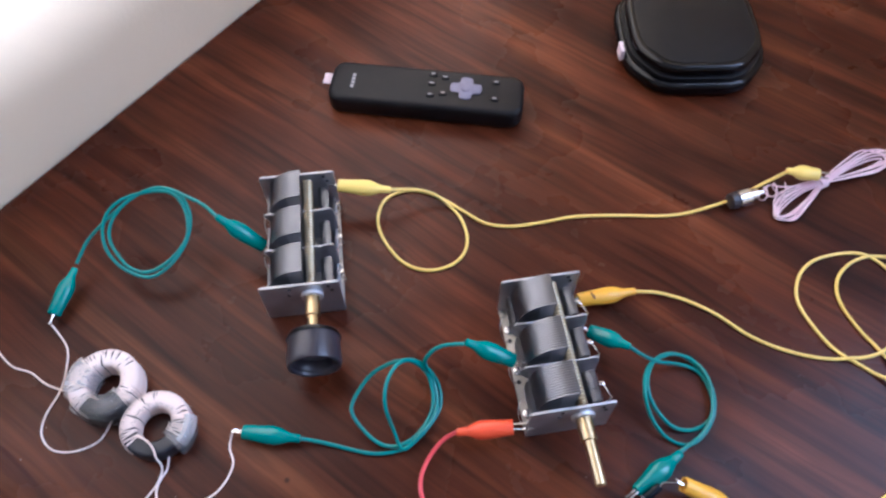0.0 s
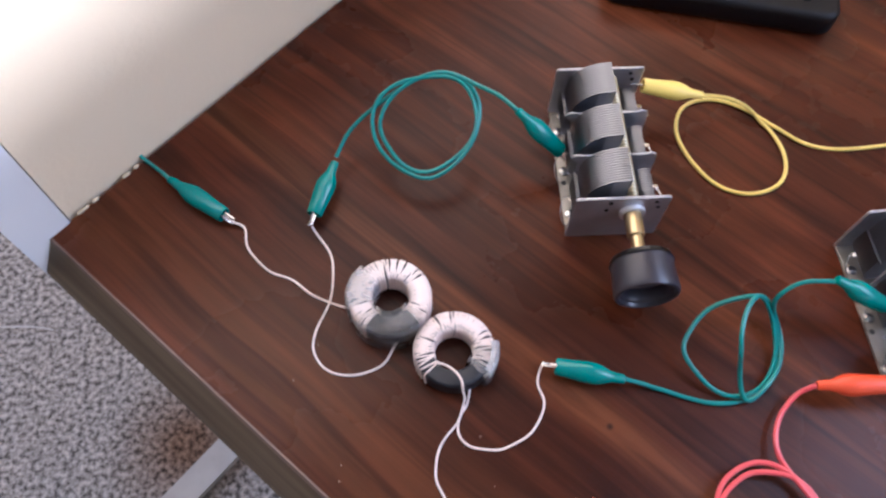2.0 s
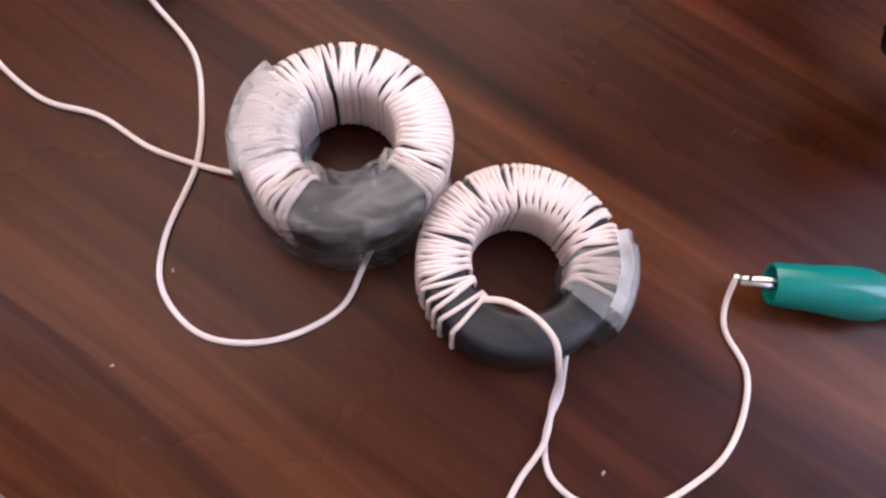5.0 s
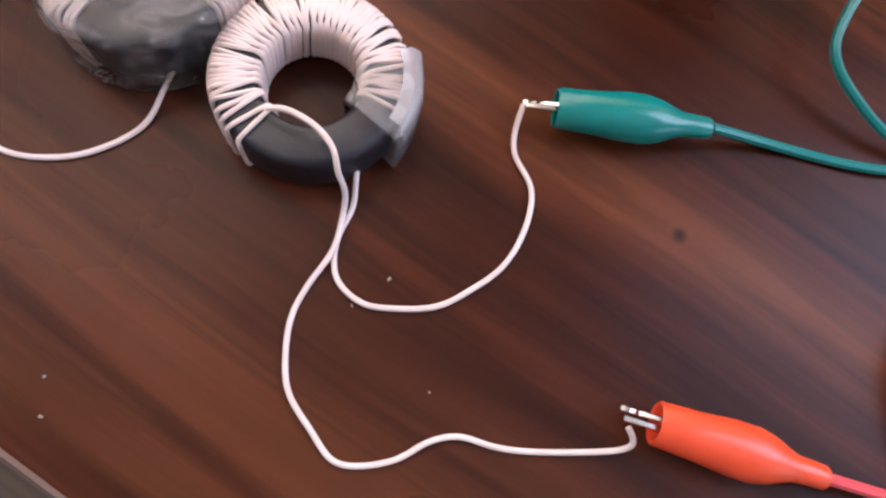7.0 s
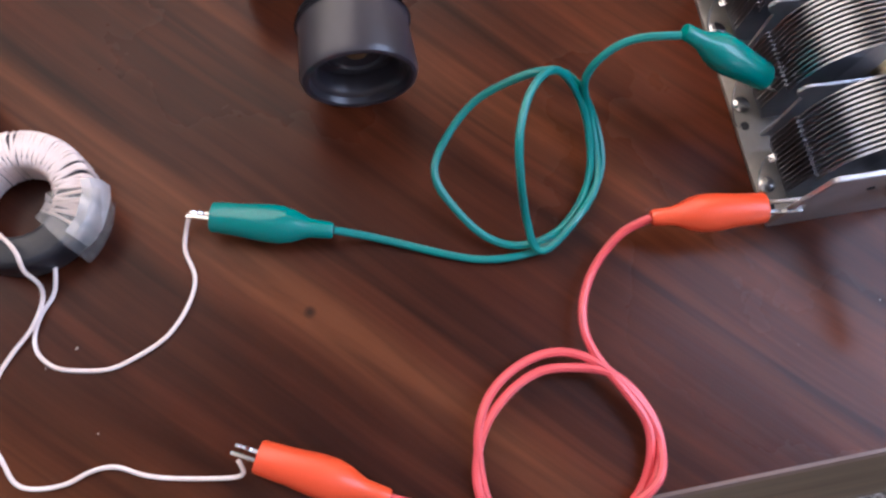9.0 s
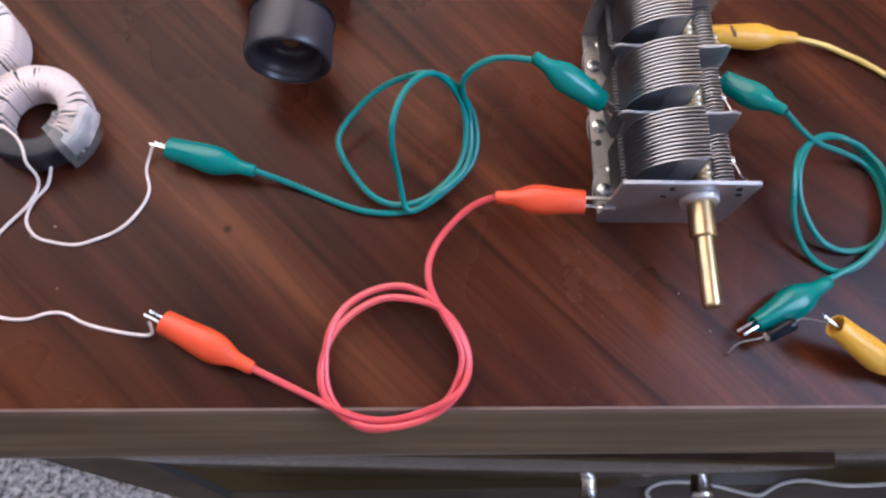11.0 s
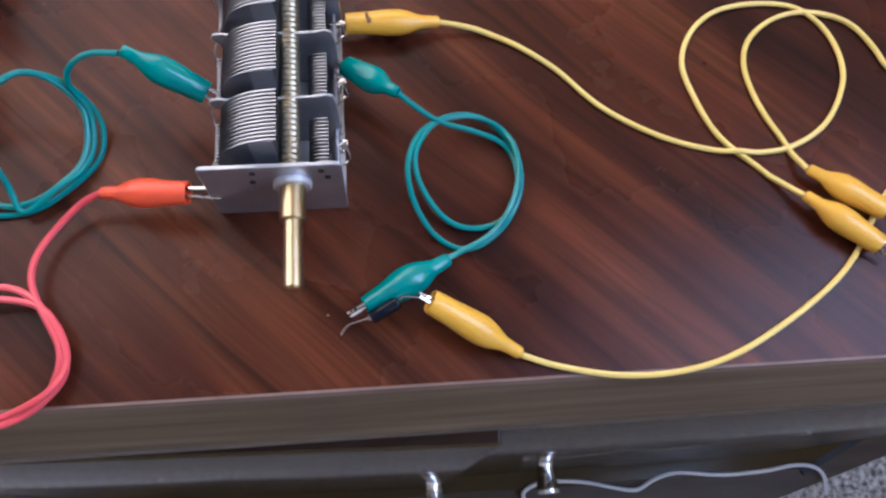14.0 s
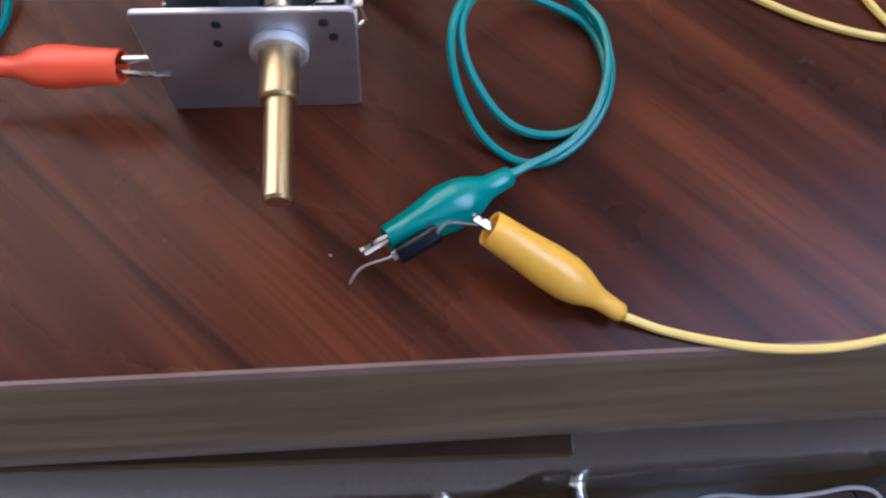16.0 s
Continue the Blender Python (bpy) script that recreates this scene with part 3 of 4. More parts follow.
def capacitor(m, label, swing):
    cap = thing("tuning_capacitor", m, label, "tuning capacitor", "tuning capacitors on the cabinet")
    end = rounded(W, H - 0.0002, 0.0016, 4, 0, H / 2 + 0.0001)
    plate("front_plate", end, 0.0016, ALU, cap, 0.0008, "matt aluminium front plate")
    plate("back_plate", end, 0.0014, ALU, cap, L - 0.0007, "matt aluminium back plate")
    part("base_plate", box(W - 0.001, L - 0.003, 0.0016, 0.0004, (0, L / 2, 0.00095)), BASEALU, cap, "dull pale metal base plate")
    # partitions: narrow waist on top, rounded lobe on the right
    lobe = [(-0.0165, 0.0018), (0.0195, 0.0018), (0.0225, 0.012), (0.0225, 0.0265), (0.0215, 0.0335), (0.0190, 0.0348), (0.0158, 0.0338), (0.0135, 0.0336),
            (-0.0150, 0.0336), (-0.0180, 0.0342), (-0.0205, 0.0336), (-0.0215, 0.0315), (-0.0200, 0.0290), (-0.0178, 0.0270), (-0.0165, 0.012)]
    for y in (0.0286, 0.0551):
        plate("partition", lobe, 0.0011, ALU, cap, y)
    # side rail with lugs
    part("side_rail", box(0.0012, L - 0.004, 0.009, 0.0003, (0.0208, L / 2, 0.006)), ALU, cap)
    # shaft: threaded part inside, sleeve, plain end
    inner = lathe([(0, 0.0036)] + [(0.0012 + 0.0011 * i, 0.0036 if i % 2 else 0.0031) for i in range(int(L / 0.0011) - 4)], 18)
    part("rotor_shaft", inner, DULLBRASS, cap, "ridged brass rotor shaft", m=pose(SX, 0.0018, SZ + 0.0052, 0, 0, 90))
    part("bushing", lathe([(0, 0.0066), (0.0018, 0.0066), (0.0022, 0.0062), (0.0022, 0.0046)], 32), PALEALU, cap, "pale metal bushing ring", m=pose(SX, -0.0001, SZ, 0, 0, -90))
    part("sleeve", lathe([(0, 0.0045), (0.0128, 0.0045), (0.0134, 0.0040)], 28), BRASS, cap, "brass shaft sleeve", m=pose(SX, -0.0012, SZ, 0, 0, -90))
    part("shaft", lathe([(0, 0.0032), (0.0243, 0.0032), (0.0250, 0.0026)], 28), BRASS, cap, "plain brass shaft", m=pose(SX, -0.0135, SZ, 0, 0, -90))
    # holes and screws of the front and back plates; black discs paint the holes' shade
    hole = None
    for y, s in ((-0.0001, 1), (L - 0.0016, -1)):
        for x, z in ((-0.0060, 0.0338), (-0.0070, 0.0272), (0.0168, 0.0338), (0.0186, 0.0288)):
            mm = pose(x, y, z, 90, 0, 0)
            hole = part("screw_hole", prism([(0.0011 * math.cos(a * math.pi / 6), 0.0011 * math.sin(a * math.pi / 6)) for a in range(12)], -0.0003, 0.0003), DARKHOLE, cap, "black disc for the shade in a screw hole", m=mm) if hole is None else again(hole, mm)
    # rotor and stator blades
    def vane(a):
        c, q = abs(math.cos(radians(a))), abs(math.sin(radians(a)))
        return ((c / 0.0240) ** 2.5 + (q / 0.0208) ** 2.5) ** (-1 / 2.5)

    rot = fan(vane, 98 + swing, 190 + swing, 20, [(-0.0040, -0.0050), (-0.0034, 0.004)])
    sta_l = [(-0.0160, 0.004), (-0.0030, 0.004), (-0.0030, 0.0125), (-0.0105, 0.0175), (-0.0150, 0.0255), (-0.0164, 0.0255), (-0.0168, 0.0232), (-0.0188, 0.0232), (-0.0192, 0.0255), (-0.0204, 0.0255), (-0.0204, 0.0120)]
    sta_r = [(0.0120, 0.006), (0.0190, 0.006), (0.0190, 0.0272), (0.0150, 0.0272), (0.0120, 0.0250)]
    blade = left = right = None
    for g in range(3):
        y0 = 0.0060 + 0.0267 * g
        for i in range(14):
            mr, ms = Matrix.Translation((SX, y0 + 0.00140 * i, SZ)), Matrix.Translation((0, y0 + 0.00070 + 0.00140 * i, 0))
            if blade is None:
                blade = plate("rotor_blade", rot, 0.00056, BLADE, cap, 0, bevel=0)
                left, right = plate("stator_blade", sta_l, 0.00042, BLADE, cap, 0, bevel=0), plate("stator_blade", sta_r, 0.00042, BLADE, cap, 0, bevel=0)
                blade.matrix_basis, left.matrix_basis, right.matrix_basis = mr, ms, ms
            else:
                again(blade, mr)
                if i < 13:
                    again(left, ms), again(right, ms)
        # slotted end vane, bent a little out of line along its cut
        part("end_vane", upright(prism(fan(lambda a: vane(a) - 0.0006, 102 + swing, 186 + swing, 14, [(-0.0040, -0.0030), (-0.0036, 0.0040)]), -0.0002, 0.0002)), ALU, cap, "split end vane of the rotor", m=Matrix.Translation((SX, y0 - 0.0007, SZ)) @ pose(0, 0, 0, 0, 0, -3))
    # mounting bars, screws, solder lugs and loops of bare wire
    screw = part("screw", join(lathe([(0, 0.0027), (0.0008, 0.0027), (0.0014, 0.0018)], 16), box(0.0004, 0.0044, 0.0007, 0, (0.0014, 0, 0))), STEEL, cap, "round-head screw", m=pose(-0.0198, 0.0125, 0.0017, 0, -90, 0))
    # the base's holes are black discs as well, shade painted on the plate
    hole_ring = part("base_hole", prism([(0.0014 * math.cos(a * math.pi / 7), 0.0014 * math.sin(a * math.pi / 7)) for a in range(14)], 0.0017, 0.0019), DARKHOLE, cap, "black disc for the shade in a punched hole", m=Matrix.Translation((-0.0205, 0.0055, 0)))
    for g in range(3):
        if g:
            again(screw, pose(-0.0198, 0.0125 + 0.0267 * g, 0.0017, 0, -90, 40 * g))
            again(hole_ring, Matrix.Translation((-0.0205, 0.0055 + 0.0267 * g, 0)))
        for dy in (0.0045, 0.0225):
            again(screw, pose(0.0215, dy + 0.026 * g, 0.0065, 0, 0, 0))
        lug = box(0.0032, 0.0022, 0.0005, 0.0002, (0.0236, 0.0190 + 0.026 * g, 0.0165))
        part("solder_lug", lug, STEEL, cap)
        part("solder_lug", box(0.0042, 0.0024, 0.0006, 0.0002, (-0.0182, 0.0185 + 0.0267 * g, 0.0085), turn=pose(0, 0, 0, 0, -24, 0)), STEEL, cap)
        stub = smooth_path([(-0.0195, 0.0185 + 0.0267 * g, 0.0085), (-0.0232, 0.0178 + 0.0267 * g, 0.0105), (-0.0258, 0.0120 + 0.0267 * g, 0.0085), (-0.0246, 0.0060 + 0.0267 * g, 0.0040), (-0.0215, 0.0050 + 0.0267 * g, 0.0019)], 0.0008)
        part("wire_loop", tube(stub, 0.00028, 6), STEEL, cap, "thin bare wire loop")
        loop = smooth_path([(0.0215, 0.006 + 0.026 * g, 0.020), (0.0252, 0.008 + 0.026 * g, 0.0235), (0.0262, 0.0115 + 0.026 * g, 0.018), (0.0245, 0.0175 + 0.026 * g, 0.0168)], 0.0008)
        part("wire_loop", tube(loop, 0.00035, 6), STEEL, cap, "bare tinned wire loop")
    return cap


M1 = pose(-0.1026, 0.1655, 0, 0, 0, -2.0)
M2 = pose(0.0388, 0.0683, 0, 0, 0, 0.2)
cap1 = capacitor(M1, "three-gang aluminium tuning capacitor with brass shaft and black knob", 0)
cap2 = capacitor(M2, "three-gang aluminium tuning capacitor with bare brass shaft", -1)


def dial_knob(parent):
    n, bm = 72, bmesh.new()
    rows = [(0, 0.0060), (0, 0.0135), (0.0006, 0.0150), (0.0030, 0.0156), (0.0034, 0.0150), (0.0046, 0.0148)]
    rows += [(0.0180, 0.0158), (0.0197, 0.0152), (0.0201, 0.0143), (0.0197, 0.0134), (0.0180, 0.0128), (0.0176, 0.0118), (0.0166, 0.0112), (0.0120, 0.0106), (0.0118, 0.0088), (0.0124, 0.0082), (0.0124, 0.0074), (0.0116, 0.0068), (0.0114, 0.0)]
    rings = []
    for k, (x, r) in enumerate(rows):
        ring = []
        for i in range(n):
            q = r
            ring.append(bm.verts.new((x, max(q, 0.0002) * math.cos(2 * math.pi * i / n), max(q, 0.0002) * math.sin(2 * math.pi * i / n))))
        rings.append(ring)
    for a, b in zip(rings, rings[1:]):
        for i in range(n):
            bm.faces.new((a[i], a[(i + 1) % n], b[(i + 1) % n], b[i]))
    bm.faces.new(rings[0]), bm.faces.new(rings[-1])
    k = part("knob", bm, KNOB, parent, "black glossy bakelite knob with hollow face", m=pose(SX, -0.0265, SZ, 0, 0, -90))
    ring = lathe([(0.0004, 0.0149), (0.0028, 0.01585), (0.0031, 0.0156)], 48, caps=False)
    part("rim", ring, GLOSSBLACK, k, "polished back rim")


dial_knob(cap1)


# ---- crocodile-clip test leads ----
def clip(parent, nose, tail, z_nose, z_tail, mat, open_jaw=5.0, jaw_len=0.0065, flat=0.86, fat=1.0, nose_share=1.0):
    """A crocodile clip in a vinyl boot; places in millimetres."""
    a, b = Vector((tail[0] / 1000, tail[1] / 1000, z_tail)), Vector((nose[0] / 1000, nose[1] / 1000, z_nose))
    d = b - a
    s = d.length
    prof = [(0, 0.0019), (0.0006, 0.0023), (0.10 * s, 0.0025), (0.19 * s, 0.0027), (0.24 * s, 0.0033), (0.33 * s, 0.0046), (0.43 * s, 0.0054), (0.56 * s, 0.0054),
            (0.76 * s, 0.0047 * (1 + nose_share) / 2), (0.985 * s, 0.0043 * nose_share), (s, 0.0040 * nose_share), (0.992 * s, 0.0034 * nose_share), (0.86 * s, 0.0030 * nose_share)]
    boot = part("boot", lathe([(x, r * fat) for x, r in prof], 24, flat), mat, parent, "soft vinyl clip boot")
    boot.matrix_basis = Matrix.Translation(a) @ d.to_track_quat("X", "Z").to_matrix().to_4x4()
    for sign in (1, -1):
        out = [(-0.012, 0.0012), (0, 0.0012), (jaw_len * 0.6, 0.0008), (jaw_len, 0.0002), (jaw_len, -0.0004)]
        out += [(jaw_len * (1 - 0.14 * (i + 1)), -0.0004 + (0.0004 if i % 2 else -0.0002)) for i in range(5)] + [(-0.012, -0.0004)]
        bm = upright(prism(out, -0.00055, 0.00055, 0.0002, 1))
        j = part("jaw", bm, STEEL, boot, "nickel-plated toothed jaw")
        j.matrix_basis = pose(s, 0.0010 * sign, 0.0009 * sign, 0 if sign > 0 else 180, -open_jaw if sign > 0 else open_jaw, 0)
    return boot


def lead(name_label, cable_mat, boot_mat, points, ends, r=0.00112, group="test leads with crocodile clips"):
    """ends: (nose, tail, z_nose, z_tail) for the start and the finish of the cable, or None."""
    t = thing("test_lead", Matrix(), name_label, "test lead", group)
    part("cable", tube(laid(points, r), r), cable_mat, t, "flexible vinyl cable")
    for e in ends:
        if e:
            clip(t, *e[:4], boot_mat, *e[4:])
    return t


lead("green test lead coiled twice between toroid coil and capacitor", GREENC, GREEN,
     [(-245, 218, 11.5), (-236, 231, 18), (-218, 241, 28), (-199, 246, 38.5), (-184, 247, 41.5), (-172, 240, 40.1), (-167, 228, 34.8), (-171, 214, 27.3), (-182, 203, 20.6), (-196, 198, 15.9), (-210, 204, 16.7), (-220, 214, 20.3), (-224, 226, 25.3), (-221, 238, 31.2), (-210, 245, 36.3), (-194, 246, 39.5), (-178, 243, 40.3), (-170, 232, 36.3), (-170, 217, 29.2), (-180, 207, 22.5), (-195, 201, 17.5), (-208, 205, 17.7), (-217, 217, 22), (-220, 227, 26.4), (-214, 238, 32.6), (-199, 246, 38.3), (-181, 246, 41.1), (-167, 237, 41), (-157, 229, 42), (-149, 219, 42)],
     [((-257.5, 186), (-245.5, 215), 0.0070, 0.0115), ((-125.0, 207.0), (-149.0, 219.0), 0.0200, 0.0420)])
lead("green test lead running over the table's wall edge", GREENC, GREEN,
     [(-335, 214, 6.5), (-341, 221, 4), (-348, 228, 2), (-354, 234, 0), (-358, 237, 0), (-362, 241, 0)],
     [((-305.0, 190.0), (-335.0, 214.0), 0.0055, 0.0065), None])
lead("green test lead with a crossed coil beside the tuning capacitor", GREENC, GREEN,
     [(-111, 85, 6.5), (-102, 83, 3), (-91, 79, 1.2), (-79, 74, 1.2), (-68, 71, 1.5), (-53, 72, 1.2), (-41, 80, 1.2), (-30, 93, 1.2), (-30, 108, 6), (-39, 115, 20), (-49, 114, 28), (-58, 115, 22), (-68, 113, 15), (-78, 103, 11), (-81, 94, 9), (-70, 78, 4), (-58, 73, 3), (-46, 77, 3), (-35, 91, 4), (-34, 108, 10), (-41, 114, 22), (-48, 113, 30), (-55, 107, 32), (-60, 97, 31), (-61, 88, 26), (-58, 79, 10), (-55, 70, 3), (-46, 75, 3), (-33, 89, 3), (-32, 107, 8), (-36, 113, 20), (-34, 115, 27), (-29, 117, 31), (-23, 117, 34), (-13, 115, 36)],
     [((-143.0, 94.0), (-111.0, 85.0), 0.0060, 0.0060), ((14.5, 105.5), (-12, 116), 0.0240, 0.0365)])
lead("orange-red test lead coiled twice at the cabinet's front edge", REDC, ORANGE,
     [(-24, 73, 13), (-30, 72, 10), (-35, 69, 8), (-42, 62, 6), (-47, 53, 6.5), (-48, 44, 6.5), (-45, 36, 6.5), (-40, 27, 6.5), (-36, 18, 5), (-38, 8, 3), (-44, 0, 1.4), (-55, -5, 1.2), (-68, -7, 1.2), (-76, -3, 1.2), (-82, 6, 2.6), (-83, 15, 4.6), (-82, 25, 6.5), (-77, 34, 6.5), (-68, 40, 6.5), (-58, 42, 6.5), (-49, 39, 6.5), (-41, 31, 6.5), (-35, 20, 5.4), (-34, 12, 3.8), (-38, 4, 2.2), (-47, -3, 1.2), (-60, -6.5, 1.2), (-72, -5.5, 1.2), (-82.5, 3, 1.9), (-84.5, 13, 4.2), (-80.5, 25, 6), (-72.5, 33, 6.5), (-63, 37.5, 6.5), (-54, 37, 6.5), (-44.5, 34.5, 6.5), (-38.2, 28.2, 6.2), (-33.6, 16.5, 4.6), (-37, 5, 2.6), (-48, -1, 1.2), (-61, -4, 1.2), (-72, -3, 1.2), (-80, 0, 1.4), (-90, 5, 2.5), (-107, 13, 5.5)],
     [((7.5, 70), (-24, 73), 0.0165, 0.0130, 6.0, 0.011), ((-138.0, 29.0), (-107.0, 13.0), 0.0065, 0.0055)], r=0.00125)
lead("green test lead coiled twice beside a small glass diode", GREENC, GREEN,
     [(83, 104, 22), (87, 102, 19), (93, 99, 15), (101, 97, 10), (111, 96, 6.2), (125, 91, 1.2), (128, 75, 1.2), (123, 62, 1.2), (111, 57, 1.4), (99, 60, 3.7), (90, 71, 10.3), (88, 82, 14.8), (94, 94, 12.9), (103, 101, 9.4), (116, 102, 4.7), (126, 93, 1.2), (129, 77, 1.2), (124, 62, 1.2), (114, 52, 1.2), (104, 49, 1.2), (94, 55, 2.2), (87, 66, 8.5), (85, 77, 15.8), (90, 91, 14), (100, 99, 10.5), (114, 102, 5.5), (125, 95, 1.2), (128, 80, 1.2), (123, 63, 1.2), (114, 53, 1.2), (106, 49, 1.2), (98, 45, 4)],
     [((64, 121), (83, 104.5), 0.0150, 0.0215), ((67.5, 28.0), (98.5, 44.5), 0.0066, 0.0048, 3.0, 0.0065, 0.95, 1.12, 0.70)])
lead("yellow test lead in a wide loop beside the capacitor", YELLOWC, YELLOW,
     [(238, 63, 5), (224, 78, 0), (211, 92, 0), (204, 111, 0), (202, 127, 0), (209, 142, 0), (222, 152, 0), (241, 155, 0), (258, 152, 0), (268, 140, 0), (271, 124, 0), (267, 110, 0), (256, 95, 0), (240, 86, 0), (223, 84, 0), (203, 87, 0), (183, 95, 0), (164, 108, 0), (148, 126, 0), (131, 139, 0), (117, 145, 2.5), (102, 147, 5)],
     [((262.0, 41.0), (238.0, 63.0), 0.0060, 0.0055), ((64.0, 145.0), (102.0, 147.0), 0.0085, 0.0055)])
scorched = [o for o in bpy.data.objects if o.name.startswith("boot")][-1]
for x, y, w, h in ((0.0290, 0.0014, 0.0017, 0.0030), (0.0297, -0.0008, 0.0013, 0.0028), (0.0286, 0.0003, 0.0010, 0.0018)):
    part("scorch_mark", prism(rounded(w, h, 0.0004, 3), 0.00385, 0.00405, 0.0001), SCORCH, scorched, "brown scorch mark", m=Matrix.Translation((x, y, 0)))
CAB_YC = [(122, 8, 3), (137, 3, 0), (157, -1, 0), (178, -1, 0), (200, 4, 0), (224, 16, 0), (245, 30, 0), (257, 42, 0), (265, 53, 0), (274, 64, 0)]
CAB_H = [(242, 74, 5), (238, 87, 0), (231, 104, 0), (228, 123, 0), (233, 137, 0), (246, 147, 0), (262, 150, 0), (279, 144, 0), (288, 129, 0), (290, 121, 0)]
lead("yellow test lead from the diode curving along the table edge", YELLOWC, YELLOW,
     CAB_YC + [(293, 84), (304, 104), (299, 116)] + CAB_H[::-1],
     [((90, 25.5), (121.5, 8.5), 0.0180, 0.0035, 7.0, 0.0045), ((268.0, 55.0), (242.0, 74.0), 0.0060, 0.0055)])
lead("pale yellow test lead looped once beside the capacitor with a knob", YELLOWC, PALEYELLOW,
     [(-41, 237, 21), (-32, 239, 17), (-21, 240, 12), (-10, 237, 7), (0, 228, 0), (5, 212, 0), (3, 197, 0), (-6, 187, 0), (-23, 184, 0), (-39, 192, 0), (-50, 212, 0), (-52, 230, 0), (-44, 245, 0), (-28, 249, 0), (-11, 242, 0), (6, 226, 0), (19, 214, 0), (36, 209, 0), (57, 209, 0), (80, 210, 0), (111, 206, 0), (141, 201, 0), (165, 202, 2), (189, 206, 4), (210, 212, 8), (229, 217, 12)],
     [((-75.0, 243.0), (-41.0, 237.0), 0.0255, 0.0210), ((247, 210), (227, 217), 0.0130, 0.0125)])


# ---- wound ring cores ----
def toroid(m, label, height, turns, a0, a1, ro, ri, mat=WIRE, spread=0, wr=0.00062):
    t = thing("toroid_coil", m, label, "toroid coil", "wound ring cores")
    bm = bmesh.new()
    n = 64
    sec = rounded(ro - ri - 0.0020, height - 0.0020, 0.0016, 3)
    mid = (ro + ri) / 2
    rings = [[bm.verts.new(((mid + x) * math.cos(2 * math.pi * k / n), (mid + x) * math.sin(2 * math.pi * k / n), height / 2 + z)) for x, z in sec] for k in range(n)]
    for k in range(n):
        a, b = rings[k], rings[(k + 1) % n]
        for i in range(len(sec)):
            bm.faces.new((a[i], a[(i + 1) % len(sec)], b[(i + 1) % len(sec)], b[i]))
    part("core", bm, FERRITE, t, "smooth dark grey ferrite ring")
    loop = [Vector((mid + x, 0, height / 2 + z)) for x, z in rounded(ro - ri - 2 * wr, height - 2 * wr, 0.0024, 4)]
    kinds = []
    for v in range(3):
        skew = (-0.0006, 0.0001, 0.0008)[v]
        pts = [Vector((p.x, skew * (p.x - mid) / (ro - mid) + 0.0004 * math.sin(p.z * 900), p.z)) for p in loop]
        kinds.append(part("turn", tube(pts + pts[:2], wr, 6), mat, t, "pinkish white insulated turn"))
    rng = random.Random(turns)
    gaps = [1.0 if rng.random() > 0.15 else rng.uniform(1.8, 3.0) for _ in range(turns + 1)]
    places = [sum(gaps[:i + 1]) / sum(gaps) for i in range(turns)]
    for i in range(turns):
        a = a0 + (a1 - a0) * places[i] + rng.uniform(-0.5, 0.5)
        a += 5 + (i - turns + spread) * 2.6 if i >= turns - spread else 0
        mm = pose(0, 0, 0, 0, 0, a)
        k = kinds[i % 3]
        if i < 3:
            k.matrix_basis = mm
        else:
            again(k, mm)
    return t


def wrap(parent, a0, a1, ro, ri, height, label, flare=0.0, seed=1, crease=1.0, mat=None):
    """A strip of clear tape round the ring's section, creased."""
    bm, n = bmesh.new(), 14
    rng = random.Random(seed)
    mid = (ro + ri) / 2
    sec = rounded(ro - ri + 0.0016, height + 0.0010, 0.0014, 3)
    rings = []
    for k in range(n + 1):
        a = radians(a0 + (a1 - a0) * k / n)
        ring = []
        for x, z in sec:
            q = mid + x * (1 + 0.02 + crease * rng.uniform(-0.05, 0.09)) + (flare if x > 0 else 0)
            ring.append(bm.verts.new((q * math.cos(a), q * math.sin(a), max(0.0002, height / 2 + z + crease * rng.uniform(-0.0002, 0.0004)))))
        rings.append(ring)
    for a, b in zip(rings, rings[1:]):
        for i in range(len(sec)):
            bm.faces.new((a[i], a[(i + 1) % len(sec)], b[(i + 1) % len(sec)], b[i]))
    return part("tape", bm, mat or TAPE, parent, label, smooth=crease < 0.3)


def free_wire(parent, points, mat=WIRE, r=0.00060):
    return part("free_wire", tube(relax(smooth_path([(x / 1000, y / 1000, max(z, 0.62) / 1000) for x, y, z in points], 0.001), 2), r, 7), mat, parent, "loose pinkish white wire end")


T1, T2 = (-0.2200, 0.1325), (-0.1911, 0.1043)
tor1 = toroid(Matrix.Translation((*T1, 0)), "ring coil of pinkish white wire wrapped in clear tape", 0.0175, 110, -48, 230, 0.0205, 0.0094, wr=0.00052)
wrap(tor1, -146, -34, 0.0205, 0.0094, 0.0175, "crinkled clear tape", 0.0004, 4)
wrap(tor1, 128, 196, 0.0206, 0.0094, 0.0176, "milky tape over the turns", 0.0002, 8, 0.4, SLEEVE)
tor2 = toroid(Matrix.Translation((*T2, 0)), "ring coil of pinkish white wire with a tape tab", 0.0140, 86, -34, 209, 0.0197, 0.0092, spread=5, wr=0.00048)
wrap(tor2, -50, -2, 0.0197, 0.0092, 0.0142, "glossy clear tape tab", 0.0010, 6, 0.12, TAB)
# loose tape end, whitened in its colour to carry the window's glint
flap = bmesh.new()
rowz = [[flap.verts.new((r * math.cos(radians(8 * (k - 3))), r * math.sin(radians(8 * (k - 3))), z + 0.0004 * math.sin(k * 2.3))) for r, z in ((0.0176, 0.0148), (0.0200, 0.0145), (0.0208 + 0.0002 * k, 0.0118), (0.0213 + 0.0002 * k, 0.0066))] for k in range(7)]
